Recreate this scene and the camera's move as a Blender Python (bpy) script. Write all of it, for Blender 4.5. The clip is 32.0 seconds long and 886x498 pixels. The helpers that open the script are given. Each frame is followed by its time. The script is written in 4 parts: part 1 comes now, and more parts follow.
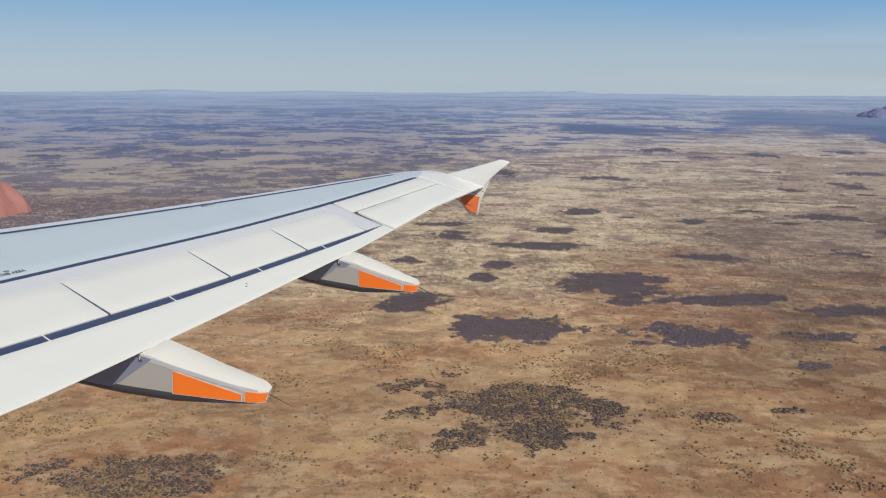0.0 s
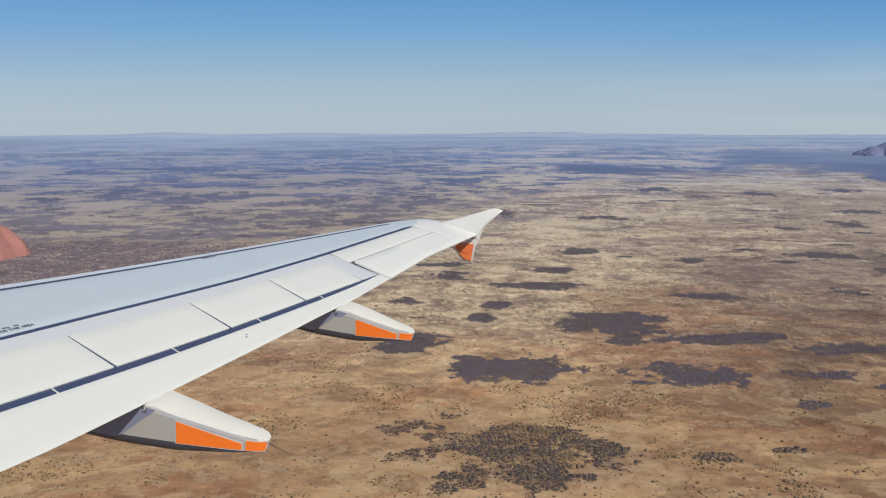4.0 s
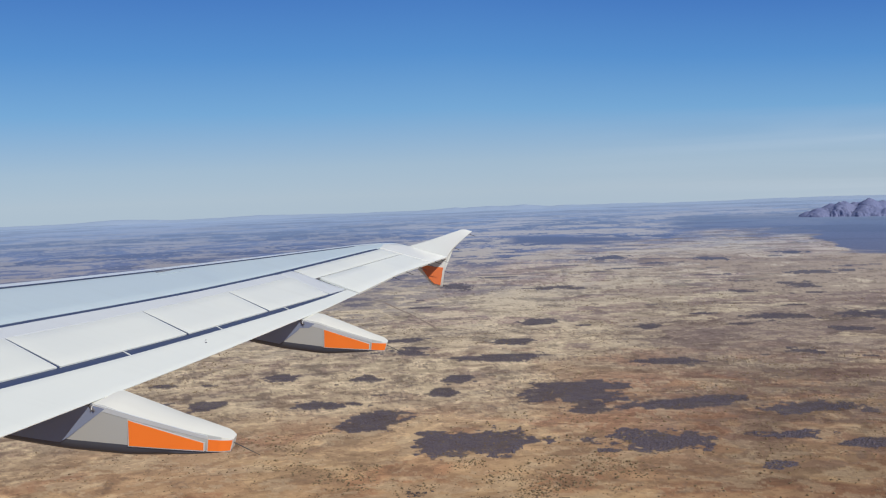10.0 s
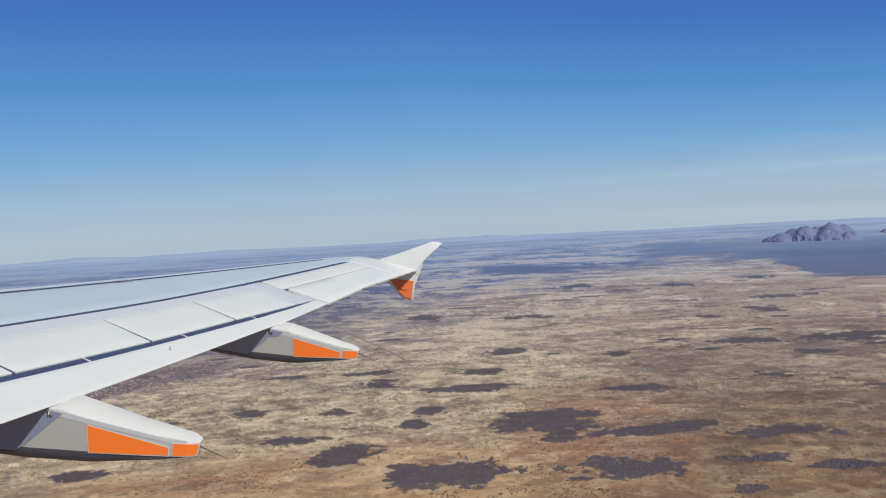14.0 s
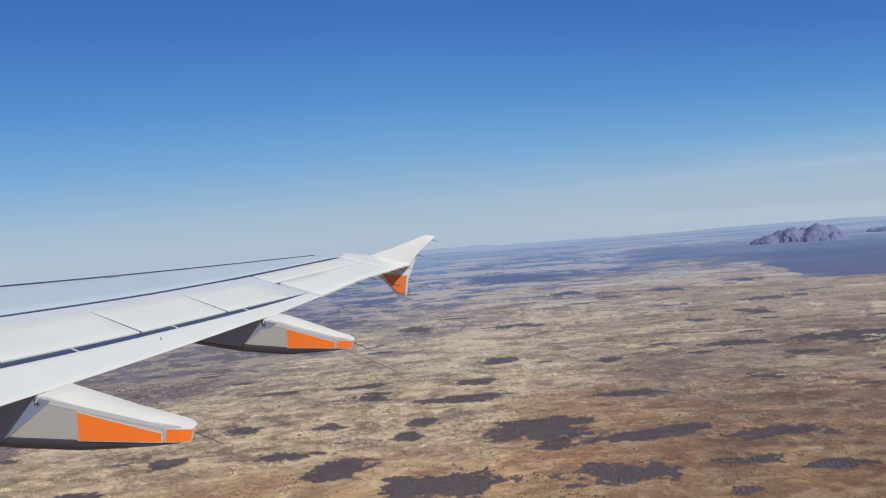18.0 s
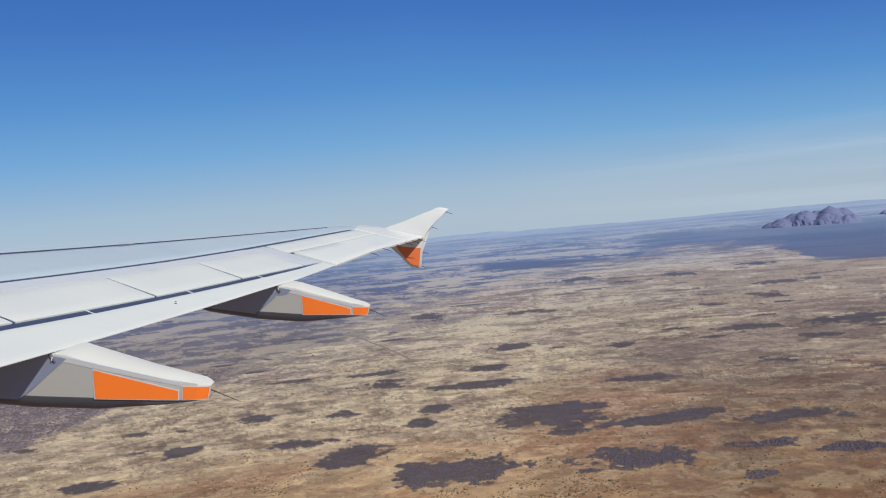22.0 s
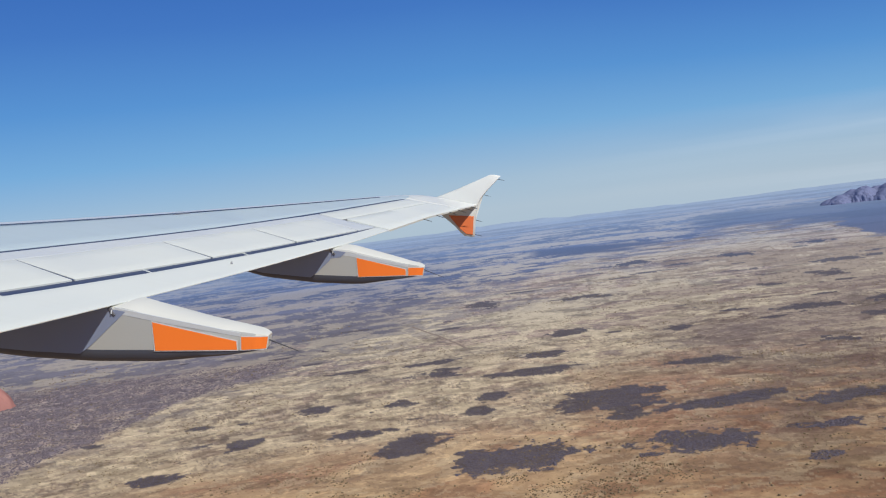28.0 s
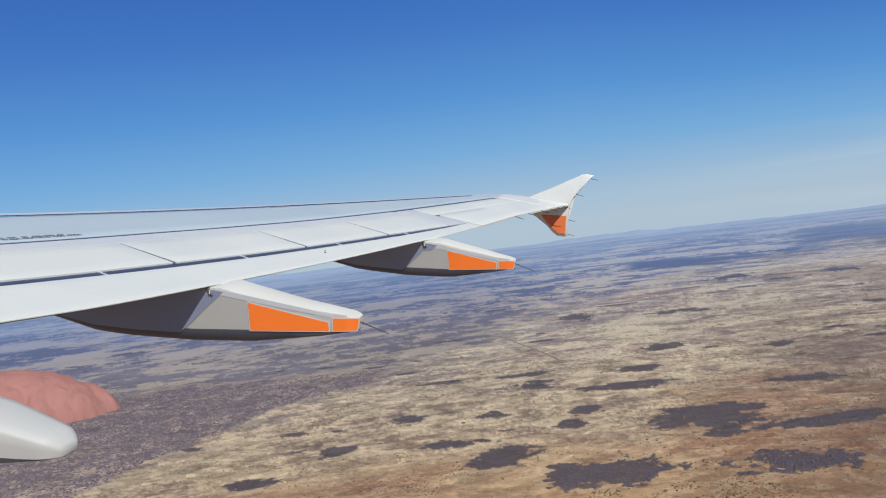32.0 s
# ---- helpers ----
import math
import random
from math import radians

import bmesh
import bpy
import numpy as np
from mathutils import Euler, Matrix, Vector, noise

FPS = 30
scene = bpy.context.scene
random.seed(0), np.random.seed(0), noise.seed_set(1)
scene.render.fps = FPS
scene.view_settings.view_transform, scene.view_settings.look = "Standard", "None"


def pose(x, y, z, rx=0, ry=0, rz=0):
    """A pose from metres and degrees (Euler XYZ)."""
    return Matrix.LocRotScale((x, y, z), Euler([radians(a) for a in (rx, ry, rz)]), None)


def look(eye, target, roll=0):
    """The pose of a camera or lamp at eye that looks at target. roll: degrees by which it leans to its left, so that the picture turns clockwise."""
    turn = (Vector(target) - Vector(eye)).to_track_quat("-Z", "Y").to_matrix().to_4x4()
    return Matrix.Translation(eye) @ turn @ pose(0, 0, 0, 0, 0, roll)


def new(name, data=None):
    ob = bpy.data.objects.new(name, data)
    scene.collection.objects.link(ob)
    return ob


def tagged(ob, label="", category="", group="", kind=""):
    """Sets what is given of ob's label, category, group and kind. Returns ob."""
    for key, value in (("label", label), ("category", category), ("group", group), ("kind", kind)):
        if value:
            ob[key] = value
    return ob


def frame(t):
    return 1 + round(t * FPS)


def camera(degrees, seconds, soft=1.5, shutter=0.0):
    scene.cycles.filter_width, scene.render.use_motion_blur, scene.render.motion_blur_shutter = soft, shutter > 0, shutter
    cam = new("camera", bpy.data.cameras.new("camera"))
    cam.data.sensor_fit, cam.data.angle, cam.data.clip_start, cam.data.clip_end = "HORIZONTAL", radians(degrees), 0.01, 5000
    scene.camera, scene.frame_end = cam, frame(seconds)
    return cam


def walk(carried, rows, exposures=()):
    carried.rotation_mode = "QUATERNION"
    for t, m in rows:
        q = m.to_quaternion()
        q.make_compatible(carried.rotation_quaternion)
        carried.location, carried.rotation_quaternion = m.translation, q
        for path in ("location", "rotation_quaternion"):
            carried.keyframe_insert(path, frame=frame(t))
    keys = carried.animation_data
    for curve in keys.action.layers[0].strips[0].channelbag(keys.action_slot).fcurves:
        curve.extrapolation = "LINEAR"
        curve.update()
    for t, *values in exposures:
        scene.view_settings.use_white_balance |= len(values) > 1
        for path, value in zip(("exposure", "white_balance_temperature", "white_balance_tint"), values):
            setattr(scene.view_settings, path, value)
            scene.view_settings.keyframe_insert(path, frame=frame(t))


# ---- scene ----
# A wing over a desert plain. Landscape laid out at about one twelfth, so that it ends inside the lens's reach.
cam = camera(48.6, 32.0, soft=1.15)
ROWS = [
    (0, 0.228, -0.873, 91.358, 79.95, -0.29, 3.94),
    (0.5, 0.278, -0.962, 91.490, 79.94, -0.51, 4.43),
    (1, 0.315, -1.048, 91.590, 80.40, 0.01, 4.50),
    (1.5, 0.336, -1.121, 91.650, 80.81, -0.03, 4.65),
    (2, 0.343, -1.174, 91.668, 81.31, 0.35, 4.44),
    (2.5, 0.340, -1.205, 91.653, 81.99, 0.15, 4.17),
    (3, 0.332, -1.221, 91.622, 82.18, 0.14, 3.95),
    (3.5, 0.321, -1.224, 91.579, 82.22, 0.01, 3.83),
    (5.5, 0.252, -1.116, 91.338, 83.47, 0.72, 3.44),
    (6, 0.232, -1.056, 91.256, 84.02, 0.90, 3.32),
    (6.5, 0.213, -0.989, 91.170, 83.95, 0.72, 3.16),
    (7, 0.195, -0.921, 91.086, 84.08, 0.42, 3.13),
    (7.5, 0.175, -0.854, 90.999, 84.88, 1.09, 2.71),
    (8, 0.151, -0.786, 90.900, 85.95, 2.05, 1.95),
    (8.5, 0.123, -0.714, 90.792, 86.40, 1.48, 1.53),
    (9, 0.098, -0.650, 90.693, 86.36, 1.01, 1.42),
    (9.5, 0.084, -0.606, 90.624, 86.40, 1.41, 1.31),
    (10, 0.083, -0.587, 90.595, 86.71, 2.12, 1.10),
    (10.5, 0.091, -0.585, 90.596, 86.98, 2.68, 0.95),
    (11, 0.100, -0.584, 90.601, 87.01, 2.93, 0.69),
    (11.5, 0.103, -0.566, 90.589, 87.49, 2.87, 0.25),
    (12, 0.095, -0.530, 90.549, 87.53, 2.72, -0.26),
    (12.5, 0.079, -0.481, 90.486, 87.43, 2.34, -0.58),
    (13, 0.059, -0.433, 90.412, 87.74, 2.21, -0.75),
    (13.5, 0.041, -0.392, 90.341, 87.85, 2.54, -0.81),
    (14, 0.026, -0.355, 90.281, 88.46, 3.11, -0.83),
    (14.5, 0.012, -0.321, 90.228, 89.40, 3.33, -1.05),
    (16.5, -0.039, -0.200, 90.066, 89.59, 4.29, -1.70),
    (17, -0.045, -0.181, 90.040, 89.04, 4.15, -1.61),
    (17.5, -0.049, -0.166, 90.018, 89.14, 4.35, -1.50),
    (18, -0.053, -0.150, 89.996, 89.08, 4.71, -1.52),
    (18.5, -0.060, -0.131, 89.966, 89.00, 4.50, -1.57),
    (19, -0.072, -0.111, 89.927, 89.02, 4.51, -1.65),
    (19.5, -0.085, -0.092, 89.881, 89.06, 4.70, -1.70),
    (20, -0.099, -0.075, 89.835, 88.95, 4.83, -1.64),
    (20.5, -0.110, -0.061, 89.793, 88.71, 4.82, -1.46),
    (21, -0.116, -0.051, 89.765, 88.70, 4.84, -1.26),
    (21.5, -0.118, -0.049, 89.756, 88.68, 4.91, -1.08),
    (22, -0.114, -0.056, 89.765, 88.38, 5.29, -0.87),
    (22.5, -0.108, -0.072, 89.786, 88.14, 5.69, -0.79),
    (23, -0.103, -0.092, 89.805, 88.15, 6.16, -0.93),
    (23.5, -0.102, -0.102, 89.811, 87.44, 5.95, -0.88),
    (24, -0.108, -0.089, 89.793, 87.47, 6.10, -0.76),
    (24.5, -0.119, -0.054, 89.753, 87.29, 6.17, -0.58),
    (25, -0.131, -0.015, 89.706, 87.13, 6.16, -0.32),
    (25.5, -0.141, 0.020, 89.658, 87.40, 6.54, -0.11),
    (27.5, -0.163, 0.038, 89.483, 87.97, 7.34, 1.63),
    (28, -0.168, 0.039, 89.447, 88.06, 7.20, 2.15),
    (28.5, -0.172, 0.039, 89.413, 88.33, 6.99, 2.76),
    (29, -0.175, 0.034, 89.383, 88.76, 6.63, 3.35),
    (29.5, -0.177, 0.023, 89.355, 89.23, 6.37, 4.02),
    (30, -0.177, 0.009, 89.331, 89.55, 6.00, 4.72),
    (30.5, -0.174, -0.005, 89.310, 89.71, 6.04, 5.55),
    (31, -0.171, -0.014, 89.292, 89.70, 6.31, 6.42),
    (31.5, -0.166, -0.014, 89.276, 89.54, 6.60, 7.14),
    (32, -0.162, 0.002, 89.260, 89.38, 6.80, 7.65),
]
EXPOSURE = [(0, 0.2, 6850, 10), (3, 0.2, 6850, 10), (6, 0.2, 6620, 10), (10, 0.2, 6500, 10), (24, 0.21, 6500, 10), (28, 0.25, 6420, 9), (32, 0.26, 6420, 9)]
walk(cam, [(t, pose(x, y, z, rx, ry, rz)) for t, x, y, z, rx, ry, rz in ROWS], EXPOSURE)

# ---- light ----
SUN = Vector((0.500, -0.540, 0.680)).normalized()
world = bpy.data.worlds.new("sky")
scene.world = world
world.use_nodes = True
wn, wl = world.node_tree.nodes, world.node_tree.links
wn.clear()
sky = wn.new("ShaderNodeTexSky")
sky.sky_type, sky.sun_disc = "NISHITA", False
sky.sun_elevation, sky.sun_rotation = math.asin(SUN.z), math.atan2(SUN.x, SUN.y)
sky.altitude, sky.air_density, sky.dust_density, sky.ozone_density = 2500, 0.9, 0.15, 4.0
back = wn.new("ShaderNodeBackground")
back.inputs[1].default_value = 0.088
wout = wn.new("ShaderNodeOutputWorld")
# thin cirrus streaks low in the sky
gen = wn.new("ShaderNodeTexCoord")
mapp = wn.new("ShaderNodeMapping")
mapp.inputs["Rotation"].default_value = (0, radians(-5), radians(20))
mapp.inputs["Scale"].default_value = (1.3, 1.3, 26.0)
cir = wn.new("ShaderNodeTexNoise")
cir.inputs["Scale"].default_value, cir.inputs["Detail"].default_value = 1.7, 6.0
cir.inputs["Distortion"].default_value = 0.6
sep = wn.new("ShaderNodeSeparateXYZ")
ramp = wn.new("ShaderNodeMapRange")
ramp.inputs[1].default_value, ramp.inputs[2].default_value, ramp.inputs[4].default_value = 0.42, 0.78, 0.28
ramp.clamp = True
low = wn.new("ShaderNodeMapRange")
low.inputs[1].default_value, low.inputs[2].default_value, low.inputs[3].default_value, low.inputs[4].default_value = 0.02, 0.095, 1.0, 0.0
side = wn.new("ShaderNodeMapRange")
side.inputs[1].default_value, side.inputs[2].default_value = 0.05, 0.5
m1, m2 = wn.new("ShaderNodeMath"), wn.new("ShaderNodeMath")
m1.operation = m2.operation = "MULTIPLY"
mixw = wn.new("ShaderNodeMix")
mixw.data_type = "RGBA"
mixw.inputs[7].default_value = (8.2, 8.6, 9.2, 1)
wl.new(gen.outputs["Generated"], mapp.inputs[0])
wl.new(mapp.outputs[0], cir.inputs["Vector"])
wl.new(gen.outputs["Generated"], sep.inputs[0])
wl.new(cir.outputs["Fac"], ramp.inputs[0])
wl.new(sep.outputs["Z"], low.inputs[0])
wl.new(sep.outputs["X"], side.inputs[0])
wl.new(ramp.outputs[0], m1.inputs[0])
wl.new(low.outputs[0], m1.inputs[1])
wl.new(m1.outputs[0], m2.inputs[0])
wl.new(side.outputs[0], m2.inputs[1])
wl.new(m2.outputs[0], mixw.inputs[0])
# clear dry air: pale at the horizon, deep blue above, into the plain sky overhead
air = wn.new("ShaderNodeValToRGB")
stops = [(0.0, (0.40, 0.51, 0.63)), (0.06, (0.36, 0.495, 0.64)), (0.17, (0.175, 0.40, 0.69)), (0.28, (0.090, 0.287, 0.645)), (0.42, (0.050, 0.182, 0.55)), (0.60, (0.026, 0.115, 0.46))]
air.color_ramp.elements[0].position, air.color_ramp.elements[1].position = stops[0][0], stops[-1][0]
for at, colour in stops[1:-1]:
    air.color_ramp.elements.new(at)
for e, (at, colour) in zip(air.color_ramp.elements, stops):
    e.color = (*colour, 1)
lift = wn.new("ShaderNodeMath")
lift.operation = "MULTIPLY"
wl.new(sep.outputs["Z"], lift.inputs[0])
turn = wn.new("ShaderNodeMapRange")
turn.inputs[1].default_value, turn.inputs[2].default_value, turn.inputs[3].default_value, turn.inputs[4].default_value = 0.0, 0.6, 2.0, 2.7
wl.new(sep.outputs["X"], turn.inputs[0])
wl.new(turn.outputs[0], lift.inputs[1])
wl.new(lift.outputs[0], air.inputs[0])
gain = wn.new("ShaderNodeVectorMath")
gain.operation = "SCALE"
gain.inputs["Scale"].default_value = 9.3
wl.new(air.outputs[0], gain.inputs[0])
fade = wn.new("ShaderNodeMapRange")
fade.inputs[1].default_value, fade.inputs[2].default_value, fade.inputs[3].default_value, fade.inputs[4].default_value = 0.28, 0.65, 0.9, 0.0
wl.new(sep.outputs["Z"], fade.inputs[0])
airmix = wn.new("ShaderNodeMix")
airmix.data_type = "RGBA"
wl.new(fade.outputs[0], airmix.inputs[0])
wl.new(sky.outputs[0], airmix.inputs[6])
wl.new(gain.outputs[0], airmix.inputs[7])
wl.new(airmix.outputs[2], mixw.inputs[6])
wl.new(mixw.outputs[2], back.inputs[0])
wl.new(back.outputs[0], wout.inputs[0])
sun = new("sun", bpy.data.lights.new("sun", "SUN"))
sun.data.energy, sun.data.angle, sun.data.color = 3.6, radians(0.53), (1.0, 0.955, 0.89)
sun.matrix_world = look(SUN * 300 + Vector((0, 0, 100)), (0, 0, 100))


# ---- materials ----
def material(name, rough=0.5, metallic=0.0):
    mat = bpy.data.materials.new(name)
    mat.use_nodes = True
    b = mat.node_tree.nodes["Principled BSDF"]
    b.inputs["Roughness"].default_value, b.inputs["Metallic"].default_value = rough, metallic
    return mat, mat.node_tree.nodes, mat.node_tree.links, b


def noise_node(nodes, links, scale, detail=4.0, stretch=(1, 1, 1), rough=0.55):
    co, mp, nz = nodes.new("ShaderNodeTexCoord"), nodes.new("ShaderNodeMapping"), nodes.new("ShaderNodeTexNoise")
    mp.inputs["Scale"].default_value = stretch
    nz.inputs["Scale"].default_value, nz.inputs["Detail"].default_value, nz.inputs["Roughness"].default_value = scale, detail, rough
    links.new(co.outputs["Object"], mp.inputs[0])
    links.new(mp.outputs[0], nz.inputs["Vector"])
    return nz


def range_node(nodes, links, source, a, b, c=0.0, d=1.0):
    r = nodes.new("ShaderNodeMapRange")
    for n, v in zip((1, 2, 3, 4), (a, b, c, d)):
        r.inputs[n].default_value = v
    links.new(source, r.inputs[0])
    return r.outputs[0]


def mix_node(nodes, links, fac, a, b, blend="MIX"):
    m = nodes.new("ShaderNodeMix")
    m.data_type, m.blend_type = "RGBA", blend
    for socket, v in ((m.inputs[0], fac), (m.inputs[6], a), (m.inputs[7], b)):
        if isinstance(v, (int, float)):
            socket.default_value = v
        elif isinstance(v, tuple):
            socket.default_value = (*v, 1)
        else:
            links.new(v, socket)
    return m.outputs[2]


def bump(nodes, links, b, height, strength, distance):
    k = nodes.new("ShaderNodeBump")
    k.inputs["Strength"].default_value, k.inputs["Distance"].default_value = strength, distance
    links.new(height, k.inputs["Height"])
    links.new(k.outputs[0], b.inputs["Normal"])


def paint(name, colour, dirt, rough=0.38, grime=0.4):
    """Aircraft paint: faint chordwise streaks, blotches and fine dust."""
    mat, n, l, b = material(name, rough)
    streak = noise_node(n, l, 2.2, 5, (0.35, 3.0, 1.0))
    blotch = noise_node(n, l, 0.9, 4)
    fine = noise_node(n, l, 60, 3)
    c = mix_node(n, l, range_node(n, l, streak.outputs["Fac"], 0.52, 0.78, 0, grime), colour, dirt)
    c = mix_node(n, l, range_node(n, l, blotch.outputs["Fac"], 0.5, 0.75, 0, grime * 0.5), c, dirt)
    c = mix_node(n, l, range_node(n, l, fine.outputs["Fac"], 0.55, 0.75, 0, grime * 0.35), c, dirt)
    l.new(c, b.inputs["Base Color"])
    l.new(range_node(n, l, blotch.outputs["Fac"], 0.3, 0.7, rough - 0.06, rough + 0.12), b.inputs["Roughness"])
    bump(n, l, b, blotch.outputs["Fac"], 0.05, 0.02)
    return mat


SKIN = paint("grey_skin_paint", (0.425, 0.502, 0.530), (0.375, 0.43, 0.452))
WEDGE = paint("grey_wedge_paint", (0.545, 0.567, 0.567), (0.49, 0.505, 0.50))
PANEL = paint("pale_panel_paint", (0.645, 0.660, 0.600), (0.585, 0.595, 0.54))
FLAP = paint("flap_paint", (0.670, 0.686, 0.622), (0.61, 0.62, 0.565))
FIN_WHITE = paint("fin_white_paint", (0.635, 0.645, 0.605), (0.57, 0.575, 0.54), 0.42)
TRIM = paint("border_paint", (0.58, 0.58, 0.56), (0.52, 0.515, 0.49), 0.4)
CREAM = paint("cream_paint", (0.49, 0.49, 0.455), (0.44, 0.435, 0.40), 0.62)
WHITE = paint("white_paint", (0.66, 0.648, 0.570), (0.57, 0.555, 0.48), 0.45)
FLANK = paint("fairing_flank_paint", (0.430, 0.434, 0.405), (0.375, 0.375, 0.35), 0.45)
FRONT_SHADE = paint("fairing_front_shade", (0.225, 0.262, 0.365), (0.235, 0.265, 0.35), 0.5)
BELLY = paint("fairing_underside_shade", (0.080, 0.090, 0.118), (0.09, 0.10, 0.12), 0.5)
ORANGE = paint("orange_paint", (0.97, 0.215, 0.028), (0.90, 0.185, 0.026), 0.36, 0.4)
SHADED_ORANGE = paint("fin_shaded_orange", (0.68, 0.165, 0.045), (0.62, 0.15, 0.045), 0.45, 0.4)
LEADING = paint("bare_leading_edge", (0.47, 0.52, 0.56), (0.41, 0.45, 0.49), 0.30)
SLOT = paint("gap_shade_paint", (0.040, 0.056, 0.112), (0.065, 0.08, 0.125), 0.5)
SEAL = paint("rubber_seal", (0.10, 0.10, 0.11), (0.15, 0.14, 0.13), 0.7)
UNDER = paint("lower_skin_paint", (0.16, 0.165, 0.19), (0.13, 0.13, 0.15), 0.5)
ROD = paint("wick_black", (0.05, 0.05, 0.055), (0.09, 0.09, 0.09), 0.6)
INK = paint("stencil_ink", (0.14, 0.15, 0.18), (0.20, 0.21, 0.24), 0.6)


def plant_material(name, dark, light):
    mat, n, l, b = material(name, 0.85)
    geo = n.new("ShaderNodeNewGeometry")
    nz = noise_node(n, l, 0.12, 3)
    c = mix_node(n, l, geo.outputs["Random Per Island"], dark, light)
    c = mix_node(n, l, range_node(n, l, nz.outputs["Fac"], 0.4, 0.65, 0, 0.5), c, dark)
    l.new(c, b.inputs["Base Color"])
    b.inputs["Specular IOR Level"].default_value = 0.15
    return mat


# Farther groves carry purple distance haze in their colour; the nearest groves do not.
MULGA = plant_material("hazed_mulga_foliage", (0.108, 0.090, 0.106), (0.140, 0.116, 0.130))
NEAR_MULGA = plant_material("near_mulga_foliage", (0.070, 0.055, 0.050), (0.130, 0.100, 0.085))
WOODS = plant_material("open_scrub_foliage", (0.125, 0.103, 0.118), (0.175, 0.140, 0.148))
SHRUB = plant_material("shrub_foliage", (0.135, 0.095, 0.055), (0.28, 0.205, 0.115))


def ground_material():
    """Soil, low cover and painted distance haze by the layer 'soil' (alpha: weight of the patchy detail, by distance),
    with clods and dust of two sizes.
    """
    mat, n, l, b = material("desert_ground", 0.95)
    at = n.new("ShaderNodeAttribute")
    at.attribute_name = "soil"
    fine, mid = noise_node(n, l, 1.3, 5, (1, 1, 1), 0.65), noise_node(n, l, 0.22, 5, (1, 1, 1), 0.62)
    c = mix_node(n, l, range_node(n, l, mid.outputs["Fac"], 0.36, 0.64, 0.0, 0.55), at.outputs["Color"], mix_node(n, l, 1.0, at.outputs["Color"], (0.74, 0.72, 0.70), "MULTIPLY"))
    c = mix_node(n, l, range_node(n, l, fine.outputs["Fac"], 0.54, 0.66, 0, 0.5), c, mix_node(n, l, 1.0, c, (0.70, 0.67, 0.64), "MULTIPLY"))
    swale, crust = noise_node(n, l, 0.07, 7, (1, 1.1, 1), 0.64), noise_node(n, l, 0.09, 7, (1, 1.1, 1), 0.64)
    swale.inputs["Distortion"].default_value = crust.inputs["Distortion"].default_value = 0.9
    for layer, low_, high_, tint in ((swale, 0.535, 0.555, (0.66, 0.62, 0.64)), (crust, 0.545, 0.565, (1.42, 1.44, 1.42))):
        gate = n.new("ShaderNodeMath")
        gate.operation = "MULTIPLY"
        l.new(range_node(n, l, layer.outputs["Fac"], low_, high_, 0, 0.60), gate.inputs[0])
        l.new(at.outputs["Alpha"], gate.inputs[1])
        c = mix_node(n, l, gate.outputs[0], c, mix_node(n, l, 1.0, c, tint, "MULTIPLY"))
    l.new(c, b.inputs["Base Color"])
    b.inputs["Specular IOR Level"].default_value = 0.1
    bump(n, l, b, mid.outputs["Fac"], 0.35, 0.8)
    return mat


def rock_material(name, a, c2, dark, scale, relief_=0.4):
    mat, n, l, b = material(name, 0.9)
    big, stripe = noise_node(n, l, scale, 6), noise_node(n, l, scale * 2.5, 4, (1.6, 1.6, 0.25))
    c = mix_node(n, l, range_node(n, l, big.outputs["Fac"], 0.35, 0.65), a, c2)
    c = mix_node(n, l, range_node(n, l, stripe.outputs["Fac"], 0.52, 0.72, 0, 0.6), c, dark)
    l.new(c, b.inputs["Base Color"])
    b.inputs["Specular IOR Level"].default_value = 0.1
    bump(n, l, b, stripe.outputs["Fac"], relief_, 1.0)
    return mat


GROUND = ground_material()
RED_ROCK = rock_material("red_sandstone", (0.375, 0.180, 0.150), (0.345, 0.160, 0.135), (0.27, 0.125, 0.11), 0.05)
# Blue-purple air haze is put into the colours of the domes and hills.
DOME_ROCK = rock_material("hazed_dome_rock", (0.172, 0.190, 0.302), (0.162, 0.184, 0.302), (0.140, 0.166, 0.288), 0.03, 0.1)
HILL = rock_material("hazed_hill", (0.315, 0.395, 0.505), (0.305, 0.385, 0.495), (0.295, 0.370, 0.480), 0.004)
TRACK = rock_material("track_dirt", (0.27, 0.21, 0.16), (0.24, 0.18, 0.135), (0.20, 0.15, 0.115), 0.2)


# ---- numeric noise ----
def lattice(ix, iy, seed):
    h = (ix * 374761393 + iy * 668265263 + seed * 974711) & 0xFFFFFFFF
    h = ((h ^ (h >> 13)) * 1274126177) & 0xFFFFFFFF
    return ((h ^ (h >> 16)) & 0xFFFF) / 65535.0


def value_noise(x, y, seed):
    ix, iy = np.floor(x).astype(np.int64), np.floor(y).astype(np.int64)
    fx, fy = x - ix, y - iy
    fx, fy = fx * fx * (3 - 2 * fx), fy * fy * (3 - 2 * fy)
    a = lattice(ix, iy, seed) * (1 - fx) + lattice(ix + 1, iy, seed) * fx
    b = lattice(ix, iy + 1, seed) * (1 - fx) + lattice(ix + 1, iy + 1, seed) * fx
    return a * (1 - fy) + b * fy


def fbm(x, y, seed, octaves=5, gain=0.55):
    total, amp, size = 0.0, 1.0, 0.0
    for o in range(octaves):
        total = total + amp * value_noise(x * 2.03**o + 17.3 * o, y * 2.03**o - 9.1 * o, seed + o)
        size += amp
        amp *= gain
    return total / size


def smooth(a, b, v):
    t = np.clip((v - a) / (b - a), 0, 1)
    return t * t * (3 - 2 * t)


